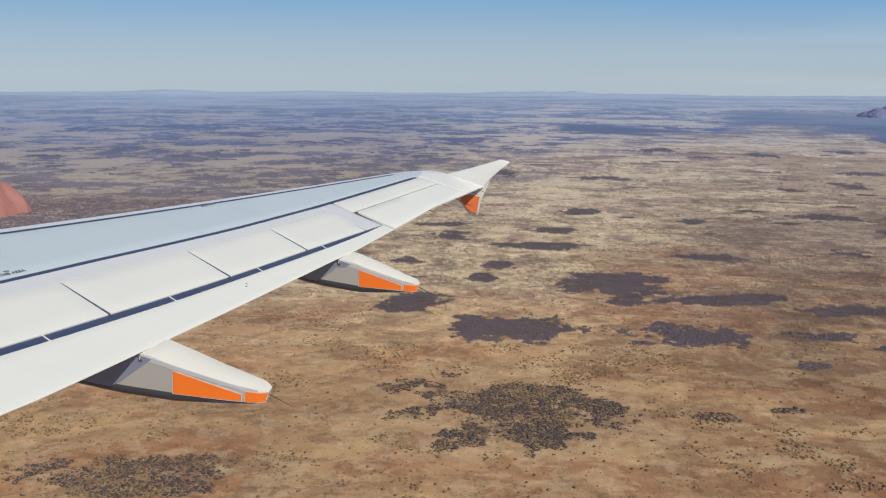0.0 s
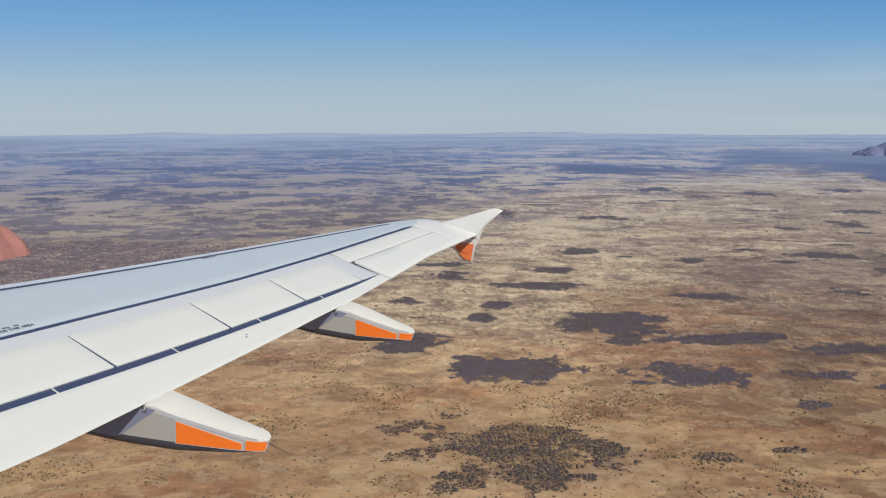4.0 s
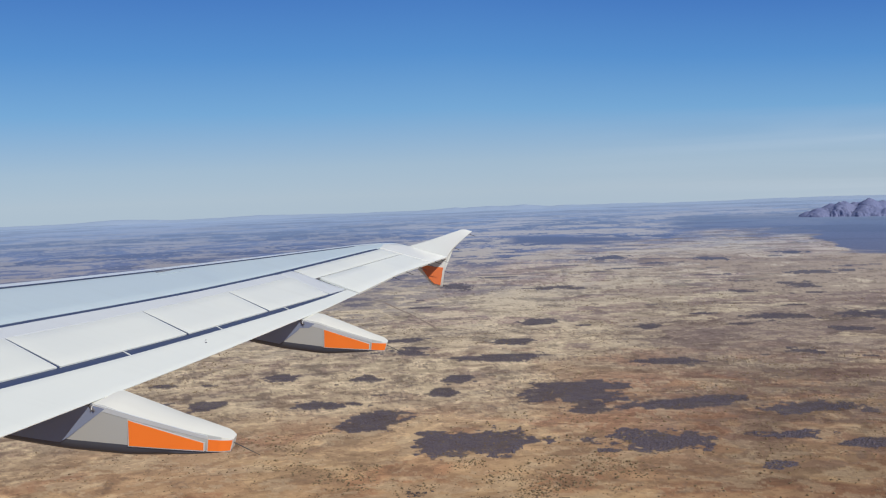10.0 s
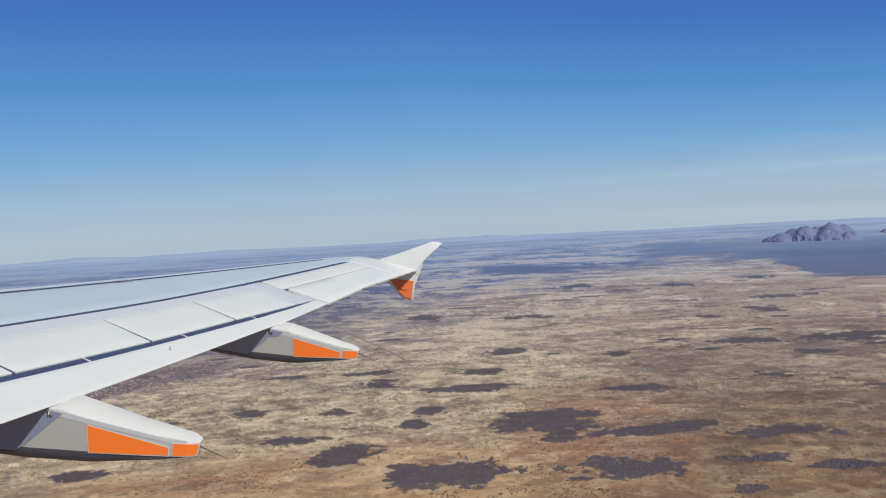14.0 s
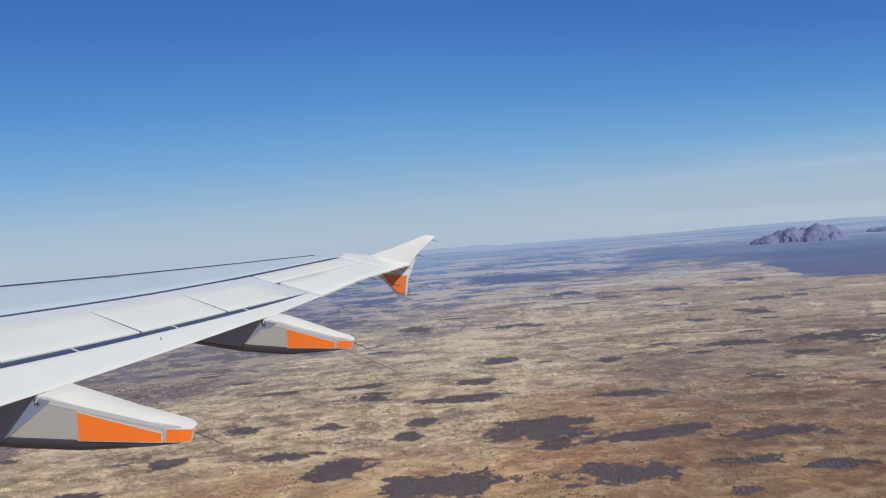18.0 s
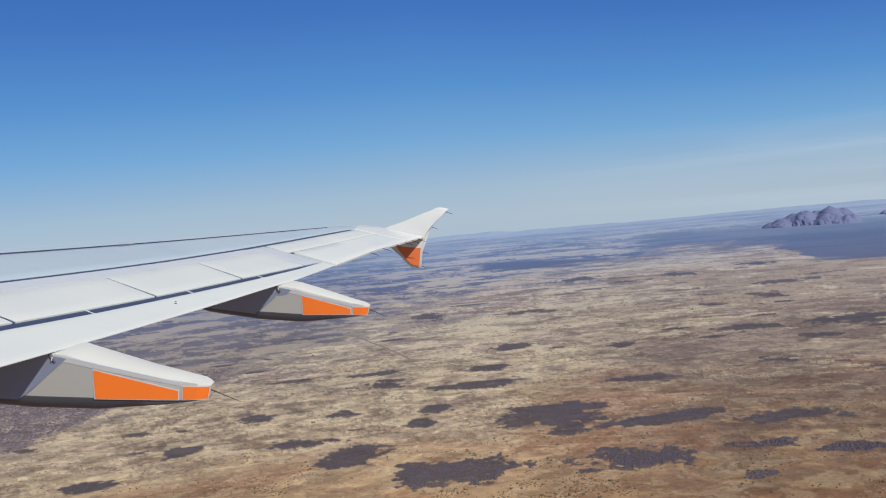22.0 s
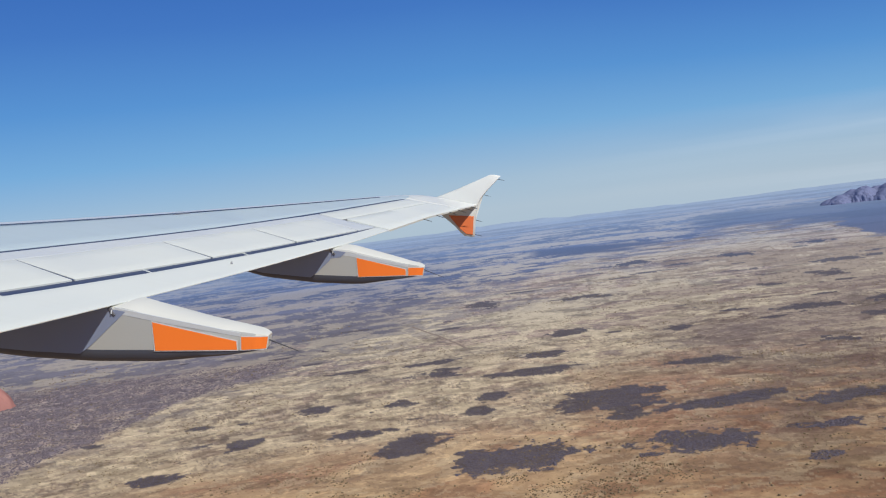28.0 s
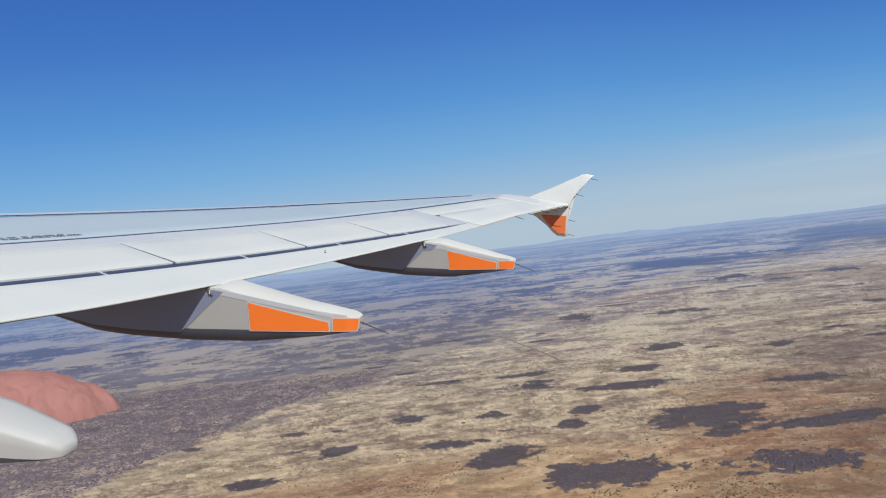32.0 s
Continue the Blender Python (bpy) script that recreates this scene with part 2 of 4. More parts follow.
# ---- the plain ----
# groves, lobe by lobe: x, y, half width, half depth
FORKED = [(45, 438, 19, 22), (51, 405, 14, 12), (65, 442, 9, 8), (66, 403, 14, 8), (84, 402, 20, 8), (104, 409, 12, 6)]
OPEN_ROUND = [(-2, 268, 27, 15), (8, 255, 21, 16), (3, 243, 17, 12)]
GROVES_NEAR = [(-1, 351, 20, 19), (65, 344, 17, 14), (129, 387, 19, 11), (-39, 386, 15, 16), (-64, 421, 13, 9), (-6, 473, 8, 10),
               (-12, 439, 6, 8), (18, 530, 22, 11), (-36, 560, 12, 14), (-51, 477, 11, 12), (30, 586, 14, 12), (-93, 490, 9, 10),
               (104, 501, 13, 13), (177, 521, 12, 10), (-141, 378, 11, 8), (-118, 425, 8, 9), (140, 333, 9, 6), (98, 309, 6, 4),
               (117, 348, 12, 6), (58, 258, 7, 3.5), (76, 265, 5.5, 3), (-88, 207, 19, 11)]
GROVES_FAR = [(206, 657, 22, 20), (233, 595, 13, 10), (291, 652, 34, 22), (288, 848, 12, 20), (350, 967, 35, 18), (51, 669, 11, 13),
              (-5, 933, 15, 28), (83, 897, 26, 16), (294, 1183, 20, 38), (411, 1246, 17, 27), (188, 1255, 26, 36), (-42, 603, 13, 9),
              (227, 813, 10, 12), (114, 630, 8, 9)]
SINGLE = GROVES_NEAR + GROVES_FAR
ALL_LOBES = FORKED + OPEN_ROUND + SINGLE
# how far out the open plain gives way to scrub, by bearing
BELT_AZ = [-40, -30, -22, -16, -11.4, -4.1, 1.2, 4.6, 8.6, 13.5, 19.4, 21, 25.6, 40]
BELT_R = [520, 540, 600, 690, 780, 935, 1052, 1303, 1457, 1960, 1740, 1335, 1268, 1240]
rnd = np.random.RandomState(5)
SMALL = []
for _ in range(100):
    az, r = radians(rnd.uniform(-34, 34)), rnd.uniform(430, 1250)
    s = rnd.uniform(1.6, 5.0) * (r / 450) ** 0.9
    SMALL.append((r * math.sin(az), r * math.cos(az), s * rnd.uniform(0.9, 2.2), s * rnd.uniform(0.6, 1.1)))


def grove_mask(x, y, groves):
    edge = (fbm(x / 14.0, y / 14.0, 3, 5) - 0.5) * 2.0 + (fbm(x / 3.2, y / 3.2, 8, 3) - 0.5) * 0.9
    out = np.zeros_like(x)
    for cx, cy, a, b in groves:
        near = np.abs(x - cx) + np.abs(y - cy) < 2.6 * (a + b)
        d = np.hypot((x[near] - cx) / a, (y[near] - cy) / b) + edge[near] * 1.1
        out[near] = np.maximum(out[near], 1 - smooth(0.88, 1.06, d))
    return out


def woodland(x, y):
    """The open scrub round the foot of the monolith, up to a bent edge."""
    wob = 30 * (fbm(x / 30, y / 40, 97, 5, 0.6) - 0.5)
    edge = np.interp(y, [330, 380, 415, 481, 564, 668, 740], [-232, -224, -217, -207, -184, -141, -150])
    return smooth(-5, 7, edge - x + wob) * smooth(300, 345, y + wob) * (1 - smooth(640, 760, y - wob))


def blend(c, w, tone):
    """Lays a tone, or one tone for each place, over c by the weight w."""
    return c + (np.asarray(tone, np.float32) - c) * w[:, None].astype(np.float32)


def hazed_by_range(r, rows):
    """A tone that takes on painted haze with the distance: rows of r, red, green, blue."""
    k = list(zip(*rows))
    return np.stack([np.interp(r, k[0], k[i]) for i in (1, 2, 3)], -1).astype(np.float32)


def hazed_soils(x, y, r, az):
    """The colour of the ground at each place, distance haze painted in."""
    lr = np.log(r)

    def field(size, seed, octaves=5, gain=0.55, long=1.4, u=None, v=None):
        return fbm((az if u is None else u) / (57.3 * size * long), (lr if v is None else v) / size, seed, octaves, gain)
    bend = field(0.16, 31, 3) - 0.5
    u, v = az + 3.4 * bend + 1.2 * (field(0.05, 33, 3) - 0.5), lr + 0.07 * (field(0.13, 37, 3) - 0.5) + 0.030 * (field(0.04, 39, 3) - 0.5)
    fu, fv = u + 1.3 * (field(0.016, 34, 3) - 0.5), v + 0.016 * (field(0.018, 36, 3) - 0.5)
    gold, tan, rust, brown = (0.465, 0.330, 0.195), (0.375, 0.250, 0.150), (0.315, 0.160, 0.095), (0.200, 0.138, 0.095)
    # Blue rises with distance in these rows: air haze put into ground colours.
    pale = hazed_by_range(r, [(300, 0.50, 0.375, 0.225), (520, 0.525, 0.420, 0.275), (800, 0.56, 0.475, 0.340), (1200, 0.53, 0.465, 0.38), (1700, 0.47, 0.455, 0.44), (2600, 0.41, 0.44, 0.50), (4900, 0.365, 0.44, 0.555)])
    scrub = hazed_by_range(r, [(300, 0.145, 0.115, 0.105), (600, 0.155, 0.135, 0.145), (950, 0.190, 0.178, 0.210), (1300, 0.140, 0.166, 0.265), (1800, 0.142, 0.195, 0.330), (2600, 0.195, 0.270, 0.410), (3600, 0.265, 0.350, 0.490), (4900, 0.325, 0.420, 0.545)])
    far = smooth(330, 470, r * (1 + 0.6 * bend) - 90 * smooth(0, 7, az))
    flat = hazed_by_range(r, [(300, 0.375, 0.262, 0.165), (480, 0.365, 0.275, 0.190), (650, 0.405, 0.308, 0.240), (1000, 0.425, 0.340, 0.295), (1800, 0.400, 0.375, 0.375), (4900, 0.33, 0.40, 0.56)])
    # near ground: golden sand, tan and red loam
    c = np.tile(np.array(tan, np.float32), (len(x), 1))
    c = blend(c, smooth(0.40, 0.55, field(0.10, 41, 4, u=u, v=v)), gold)
    red = smooth(0.53, 0.62, field(0.075, 43, 5, u=u, v=v) + 0.04 * smooth(0, 9, az) + 0.03 * (1 - smooth(220, 270, r)))
    c = blend(c, 0.60 * red, rust)
    c = blend(c, 0.55 * smooth(2, 9, az) * smooth(0.38, 0.52, field(0.06, 44, 5, 0.6, 1.3, u, v)), (0.275, 0.155, 0.098))
    c = blend(c, 0.40 * smooth(0.54, 0.575, field(0.035, 45, 5, 0.6, 1.8, u, v)), brown)
    c = blend(c, 0.35 * smooth(0.55, 0.59, field(0.018, 46, 5, 0.6, 1.6, u, v)), np.array(gold) * 1.1)
    # open plain: pale grass, grey flats and brown swales
    east = smooth(5, 13, az) * (1 - smooth(640, 900, r))
    m = blend(flat, 0.6 * smooth(0.50, 0.535, field(0.10, 47, 6, 0.6, 1.1, fu, fv)), flat * 0.78)
    grass = smooth(0.466, 0.490, field(0.062, 49, 6, 0.62, 1.0, fu, fv) + 0.05 * smooth(400, 560, r) * (1 - smooth(1050, 1500, r)) - 0.085 * east + 0.04 * smooth(2, -10, az))
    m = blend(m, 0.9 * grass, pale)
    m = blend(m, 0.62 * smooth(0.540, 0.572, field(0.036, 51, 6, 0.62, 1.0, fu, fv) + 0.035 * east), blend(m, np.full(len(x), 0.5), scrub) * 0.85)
    m = blend(m, 0.78 * east * smooth(0.41, 0.445, field(0.07, 52, 6, 0.62, 1.1, u, v)), (0.190, 0.140, 0.115))
    line = np.abs(field(0.045, 53, 4, 0.5, 1.8, u, v) - 0.5)
    m = blend(m, 0.60 * (1 - smooth(0.003, 0.011, line)) * smooth(0.42, 0.52, field(0.12, 55, 3)), np.array(brown) * 1.1)
    ripple = field(0.016, 57, 4, 0.62, 1.3, fu, fv)
    m = blend(m, 0.75 * smooth(0.565, 0.60, ripple), pale * 1.06)
    m = blend(m, 0.65 * smooth(0.435, 0.400, ripple), m * 0.58)
    curl = np.abs(field(0.022, 58, 4, 0.6, 1.2, fu, fv) - 0.5)
    m = blend(m, 0.60 * (1 - smooth(0.004, 0.016, curl)) * smooth(0.47, 0.55, field(0.08, 60, 4)), m * 0.60)
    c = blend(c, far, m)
    ruddy = smooth(-3, 5, az) * smooth(330, 380, r) * (1 - smooth(520, 640, r)) * smooth(0.50, 0.56, field(0.05, 59, 5, 0.58, 1.5, u, v))
    c = blend(c, 0.45 * ruddy, (0.335, 0.195, 0.130))
    dull = smooth(8, 15, az) * smooth(285, 340, r) * (1 - smooth(560, 700, r)) * smooth(0.43, 0.465, field(0.05, 62, 6, 0.62, 1.1, fu, fv))
    c = blend(c, 0.55 * dull, (0.205, 0.148, 0.118))
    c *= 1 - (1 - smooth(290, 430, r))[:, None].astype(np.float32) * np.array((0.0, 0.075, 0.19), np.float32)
    swale = smooth(0.540, 0.562, field(0.030, 101, 6, 0.66, 1.1, fu, fv)) * (1 - smooth(600, 900, r))
    c = blend(c, 0.42 * swale, c * np.array((0.58, 0.56, 0.58), np.float32))
    crest = smooth(0.560, 0.580, field(0.021, 103, 6, 0.66, 1.2, fu, fv)) * (1 - smooth(600, 1000, r))
    c = blend(c, 0.40 * crest, pale)
    pink = smooth(6, 13, az + 4 * bend) * smooth(500, 620, r) * (1 - smooth(1150, 1450, r)) * smooth(0.42, 0.46, field(0.06, 64, 6, 0.62, 1.0, fu, fv))
    c = blend(c, 0.55 * pink, (0.255, 0.196, 0.166))
    c *= 1 + 0.10 * ((1 - smooth(2, 8, az)) * smooth(270, 320, r) * (1 - smooth(700, 850, r)))[:, None].astype(np.float32)
    c *= 1 - 0.20 * (smooth(10, 17, az) * smooth(270, 310, r) * (1 - smooth(440, 560, r)))[:, None].astype(np.float32)
    veins = np.abs(field(0.085, 61, 5, 0.55, 1.0) - 0.5)
    c = blend(c, 0.45 * (1 - smooth(0.003, 0.010, veins)) * (1 - smooth(480, 640, r)), brown)
    # beyond the belt: scrub turned blue by painted haze, with pale clearings in long lenses
    bound = np.interp(az + 2.5 * (field(0.05, 63, 4) - 0.5), BELT_AZ, BELT_R)
    east_far = smooth(17.5, 20.5, az + 5 * (field(0.06, 65, 4) - 0.5))
    ratio = np.log(r / bound) + (0.55 - 0.40 * east_far) * (field(0.11, 67, 6, 0.62, 0.9, u, v) - 0.5)
    belt = smooth(-0.03 - 0.05 * (1 - east_far), 0.03 + 0.04 * (1 - east_far), ratio)
    fray = smooth(-0.42, 0.05, ratio) * (1 - belt) * (1 - east_far)
    c = blend(c, 0.75 * fray * smooth(0.515, 0.55, field(0.030, 69, 5, 0.6, 1.0, u, v)), scrub)
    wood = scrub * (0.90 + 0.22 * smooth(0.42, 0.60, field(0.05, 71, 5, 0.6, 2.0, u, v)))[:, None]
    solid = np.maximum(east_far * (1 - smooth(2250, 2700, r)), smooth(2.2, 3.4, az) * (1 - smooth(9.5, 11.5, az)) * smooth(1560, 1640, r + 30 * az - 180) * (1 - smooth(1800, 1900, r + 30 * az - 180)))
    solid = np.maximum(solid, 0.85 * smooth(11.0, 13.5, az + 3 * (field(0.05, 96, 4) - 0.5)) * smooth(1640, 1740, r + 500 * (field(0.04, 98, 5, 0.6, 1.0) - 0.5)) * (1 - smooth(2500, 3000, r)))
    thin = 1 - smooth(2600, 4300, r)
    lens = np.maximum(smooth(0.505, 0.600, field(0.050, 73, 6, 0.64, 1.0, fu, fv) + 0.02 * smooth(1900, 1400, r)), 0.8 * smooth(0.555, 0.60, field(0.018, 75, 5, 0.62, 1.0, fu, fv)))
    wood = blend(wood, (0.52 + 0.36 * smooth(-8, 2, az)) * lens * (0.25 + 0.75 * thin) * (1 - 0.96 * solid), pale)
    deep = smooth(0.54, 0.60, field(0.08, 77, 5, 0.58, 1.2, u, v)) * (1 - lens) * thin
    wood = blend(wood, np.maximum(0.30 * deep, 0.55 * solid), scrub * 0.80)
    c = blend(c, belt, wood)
    # woodland round the monolith, groves, and shrubs too small to stand out
    open_wood = woodland(x, y)
    c = blend(c, open_wood * (0.55 + 0.40 * smooth(0.44, 0.58, field(0.03, 83, 5, 0.62, 1.4))), (0.205, 0.172, 0.185))
    flecks = smooth(0.62, 0.72, value_noise(az / 0.20, lr / 0.0048, 89))
    c = blend(c, 0.75 * flecks * open_wood, (0.40, 0.315, 0.265))
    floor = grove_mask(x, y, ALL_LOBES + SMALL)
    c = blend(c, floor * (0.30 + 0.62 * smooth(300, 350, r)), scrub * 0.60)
    rim = grove_mask(x, y, [(gx, gy, a * 1.5, b * 1.5) for gx, gy, a, b in OPEN_ROUND]) * (1 - floor)
    c = blend(c, 0.35 * rim, gold)
    dots = smooth(0.70, 0.78, value_noise(az / 0.16, lr / (0.0030 + 0.0022 * smooth(500, 900, r)), 91))
    where = smooth(0.47, 0.56, field(0.045, 93, 4, 0.6, 1.6, u, v) + 0.03 * east) * smooth(330, 430, r) * (1 - smooth(900, 1300, r))
    c = blend(c, 0.62 * dots * where * (1 - belt), (0.165, 0.128, 0.105))
    # pale wash at the foot of the far domes
    wash = 1 - smooth(0.6, 1.0, np.hypot((x - 955) / 62, (y - 2262) / 16) + 1.2 * (field(0.012, 95, 4) - 0.5))
    return blend(c, 0.7 * wash, pale * 0.95) * np.float32(1.03)


def plain():
    ang = np.radians(np.concatenate([np.arange(-180, -37, 3.0), np.arange(-37, 37, 0.062), np.arange(37, 180, 3.0)]))
    dep = np.radians(np.concatenate([[80, 60, 45, 36], np.arange(30, 9, -0.07), np.arange(9, 4, -0.045), np.arange(4, 1.06, -0.028)]))
    rad = np.concatenate([90.0 / np.tan(dep), [4905.0]])
    na, nr = len(ang), len(rad)
    r2, a2 = np.meshgrid(rad, ang, indexing="ij")
    x, y = (r2 * np.sin(a2)).ravel(), (r2 * np.cos(a2)).ravel()
    co = np.zeros((na * nr + 1, 3), np.float32)
    co[:-1, 0], co[:-1, 1] = x, y
    i, j = np.meshgrid(np.arange(nr - 1), np.arange(na), indexing="ij")
    k = (j + 1) % na
    quads = np.stack([i * na + j, (i + 1) * na + j, (i + 1) * na + k, i * na + k], -1).reshape(-1, 4)
    fan = np.stack([np.full(na, na * nr), np.arange(na), (np.arange(na) + 1) % na], -1)
    me = bpy.data.meshes.new("ground")
    me.vertices.add(len(co))
    me.vertices.foreach_set("co", co.ravel())
    me.loops.add(quads.size + fan.size)
    me.loops.foreach_set("vertex_index", np.concatenate([quads[:, ::-1].ravel(), fan[:, ::-1].ravel()]).astype(np.int32))
    me.polygons.add(len(quads) + len(fan))
    starts = np.concatenate([np.arange(len(quads)) * 4, quads.size + np.arange(na) * 3]).astype(np.int32)
    me.polygons.foreach_set("loop_start", starts)
    me.update(calc_edges=True)
    tone = np.ones((na * nr + 1, 4), np.float32)
    tone[:-1, :3] = np.clip(hazed_soils(x, y, r2.ravel(), np.degrees(a2.ravel())), 0.01, 0.8)
    tone[:-1, 3] = (0.35 + 0.65 * smooth(250, 380, r2.ravel())) * (1 - 0.85 * smooth(480, 900, r2.ravel()))
    tone[-1, :3] = tone[:na, :3].mean(0)
    me.attributes.new("soil", "FLOAT_COLOR", "POINT").data.foreach_set("color", tone.ravel())
    me.materials.append(GROUND)
    return tagged(new("ground", me), "flat red and tan desert plain with dark scrub", "ground", kind="structure")


plain()


def bushes(name, x, y, size, mat, label, kind="stuff", full=1.0):
    """Many low rounded clumps, each a small uneven dome."""
    n, sides = len(x), 6
    rs = np.random.RandomState(len(x))
    turn = rs.rand(n, 1) * 6.28 + np.arange(sides) * (2 * math.pi / sides)
    out = 0.75 + 0.5 * rs.rand(n, sides)
    tall = size * (0.26 + 0.30 * rs.rand(n)) * full
    v = np.zeros((n, 2 * sides + 1, 3), np.float32)
    for ring, (rr, hh) in enumerate(((0.85, -0.02), (1.0, 0.55))):
        s = slice(ring * sides, (ring + 1) * sides)
        spread = out * rr * size[:, None] * 0.55 * (0.8 + 0.4 * rs.rand(n, sides))
        v[:, s, 0], v[:, s, 1] = x[:, None] + np.cos(turn) * spread, y[:, None] + np.sin(turn) * spread
        v[:, s, 2] = hh * tall[:, None] * (0.8 + 0.4 * rs.rand(n, sides) * (ring > 0))
    v[:, -1, 0], v[:, -1, 1], v[:, -1, 2] = x + size * 0.1 * rs.randn(n), y + size * 0.1 * rs.randn(n), tall
    f = []
    for a in range(sides):
        b = (a + 1) % sides
        f += [(a, b, sides + b), (a, sides + b, sides + a), (sides + a, sides + b, 2 * sides)]
    f = (np.array(f)[None] + (np.arange(n) * (2 * sides + 1))[:, None, None]).reshape(-1, 3)
    me = bpy.data.meshes.new(name)
    me.vertices.add(v.shape[0] * v.shape[1])
    me.vertices.foreach_set("co", v.ravel())
    me.loops.add(f.size)
    me.loops.foreach_set("vertex_index", f.ravel().astype(np.int32))
    me.polygons.add(len(f))
    me.polygons.foreach_set("loop_start", (np.arange(len(f)) * 3).astype(np.int32))
    me.update(calc_edges=True)
    me.materials.append(mat)
    return tagged(new(name, me), label, "" if name == "scrub" else "scrub", kind=kind)


def sector(count, r0, r1, seed, power=1.0):
    rs = np.random.RandomState(seed)
    az = np.radians(rs.uniform(-36, 36, count))
    r = r0 * (r1 / r0) ** (rs.rand(count) ** power)
    return r * np.sin(az), r * np.cos(az), r, rs


# dense groves: the larger ones singly, the many small ones together
def grow(groves, count, seed):
    gx, gy = [], []
    rs = np.random.RandomState(seed)
    for cx, cy, a, b in groves:
        n = int(count * a * b)
        x, y = cx + rs.uniform(-1.7, 1.7, n) * a, cy + rs.uniform(-1.7, 1.7, n) * b
        mask = grove_mask(x, y, [(cx, cy, a, b)])
        keep = rs.rand(n) < mask * (0.35 + 0.65 * (fbm(x / 6, y / 6, 61, 3) > 0.43))
        gx.append(x[keep])
        gy.append(y[keep])
    return np.concatenate(gx), np.concatenate(gy), rs


for n, lobes in enumerate([FORKED, OPEN_ROUND] + [[g] for g in SINGLE]):
    cx, cy = lobes[0][:2]
    far = math.hypot(cx, cy)
    if far > 1000:
        continue
    near = far < 300
    middle = not near and far < 372
    x, y, rs = grow(lobes, 34.0 if near else 74.0 if middle else 70.0 * min(1.0, (400 / far) ** 2), 40 + n)
    grove = new("mulga_grove")
    grove.location = (cx, cy, 0)
    words = "dense dark grey-brown grove of mulga scrub"
    if lobes is FORKED:
        words = "wide forked grove of dense dark mulga scrub"
    elif lobes is OPEN_ROUND:
        words = "broad dark mulga grove with red soil showing between crowns"
    elif near:
        words = "small broken clump of dark mulga scrub on red soil"
    elif lobes[0][2] * lobes[0][3] > 300:
        words = "wide dense dark grove of mulga scrub with ragged edges"
    tagged(grove, words, "grove", "groves on the plain")
    size = (0.15 + 0.30 * rs.rand(len(x)) + 0.55 * rs.rand(len(x)) ** 6) * (far / 350) ** 0.5 * (1.5 if near else 1.1 if middle else 0.82)
    scrub = bushes("scrub", x - cx, y - cy, size, NEAR_MULGA if near else MULGA, "low dark crowns packed close together", full=0.8 if near else 0.45 if middle else 0.30)
    scrub.parent = grove
x, y, rs = grow([g for g in SMALL if math.hypot(g[0], g[1]) < 900], 7.0, 90)
bushes("small_groves", x, y, (0.28 + 0.42 * rs.rand(len(x))) * (np.hypot(x, y) / 350) ** 0.5, MULGA, "small dark scrub patches strewn over the plain", full=0.7)
ws = np.random.RandomState(77)
bx, by = ws.uniform(-420, -120, 90000), ws.uniform(320, 700, 90000)
keep = ws.rand(90000) < woodland(bx, by) * (0.25 + 0.75 * smooth(0.42, 0.56, fbm(bx / 7, by / 9, 67, 4)))
bx, by = bx[keep], by[keep]
bushes("open_scrub", bx, by, 0.35 + 0.75 * ws.rand(len(bx)) ** 1.5, WOODS, "belt of open grey-purple scrub bending round the red rock", full=1.0)
cx, cy, cr, crs = sector(170000, 330, 900, 24, 0.9)
clump = smooth(0.54, 0.62, fbm(cx / 45, cy / 60, 64, 4)) * smooth(0.44, 0.60, fbm(cx / 8, cy / 10, 65, 3))
keep = crs.rand(len(cx)) < 0.36 * clump
cx, cy, cr = cx[keep], cy[keep], cr[keep]
bushes("scrub_clumps", cx, cy, (0.22 + 0.50 * crs.rand(len(cx)) ** 2.2) * (cr / 400) ** 0.7, SHRUB, "loose clumps of brown scrub on the pale plain", full=1.0)
# scattered shrubs, thicker on some ground
sx, sy, sr, srs = sector(340000, 165, 560, 22, 1.0)
dens = smooth(0.42, 0.60, fbm(sx / 34, sy / 34, 63, 4)) * smooth(0.35, 0.6, fbm(sx / 9, sy / 9, 66, 3))
keep = srs.rand(len(sx)) < (0.02 + 0.50 * dens ** 1.6) * (1 - 0.88 * smooth(270, 430, sr))
gx, gy = sx[keep], sy[keep]
bushes("desert_shrubs", gx, gy, (0.13 + 0.22 * srs.rand(len(gx)) + 0.62 * srs.rand(len(gx)) ** 4), SHRUB, "scattered small brown and green shrubs on sandy ground", full=1.4)


# ---- rocks and hills ----
def relief(name, height, x0, x1, y0, y1, nx, ny, mat, label, category):
    xs, ys = np.linspace(x0, x1, nx), np.linspace(y0, y1, ny)
    X, Y = np.meshgrid(xs, ys, indexing="ij")
    Z = height(X, Y)
    v = np.stack([X, Y, Z], -1).reshape(-1, 3)
    i, j = np.meshgrid(np.arange(nx - 1), np.arange(ny - 1), indexing="ij")
    q = np.stack([i * ny + j, (i + 1) * ny + j, (i + 1) * ny + j + 1, i * ny + j + 1], -1).reshape(-1, 4)
    top = v[q][:, :, 2].max(1)
    me = bpy.data.meshes.new(name)
    me.from_pydata(v.tolist(), [], q[top > -0.9].tolist())
    me.polygons.foreach_set("use_smooth", np.ones(len(me.polygons), bool))
    me.materials.append(mat)
    return tagged(new(name, me), label, category)


ROCK = (-456, 558)


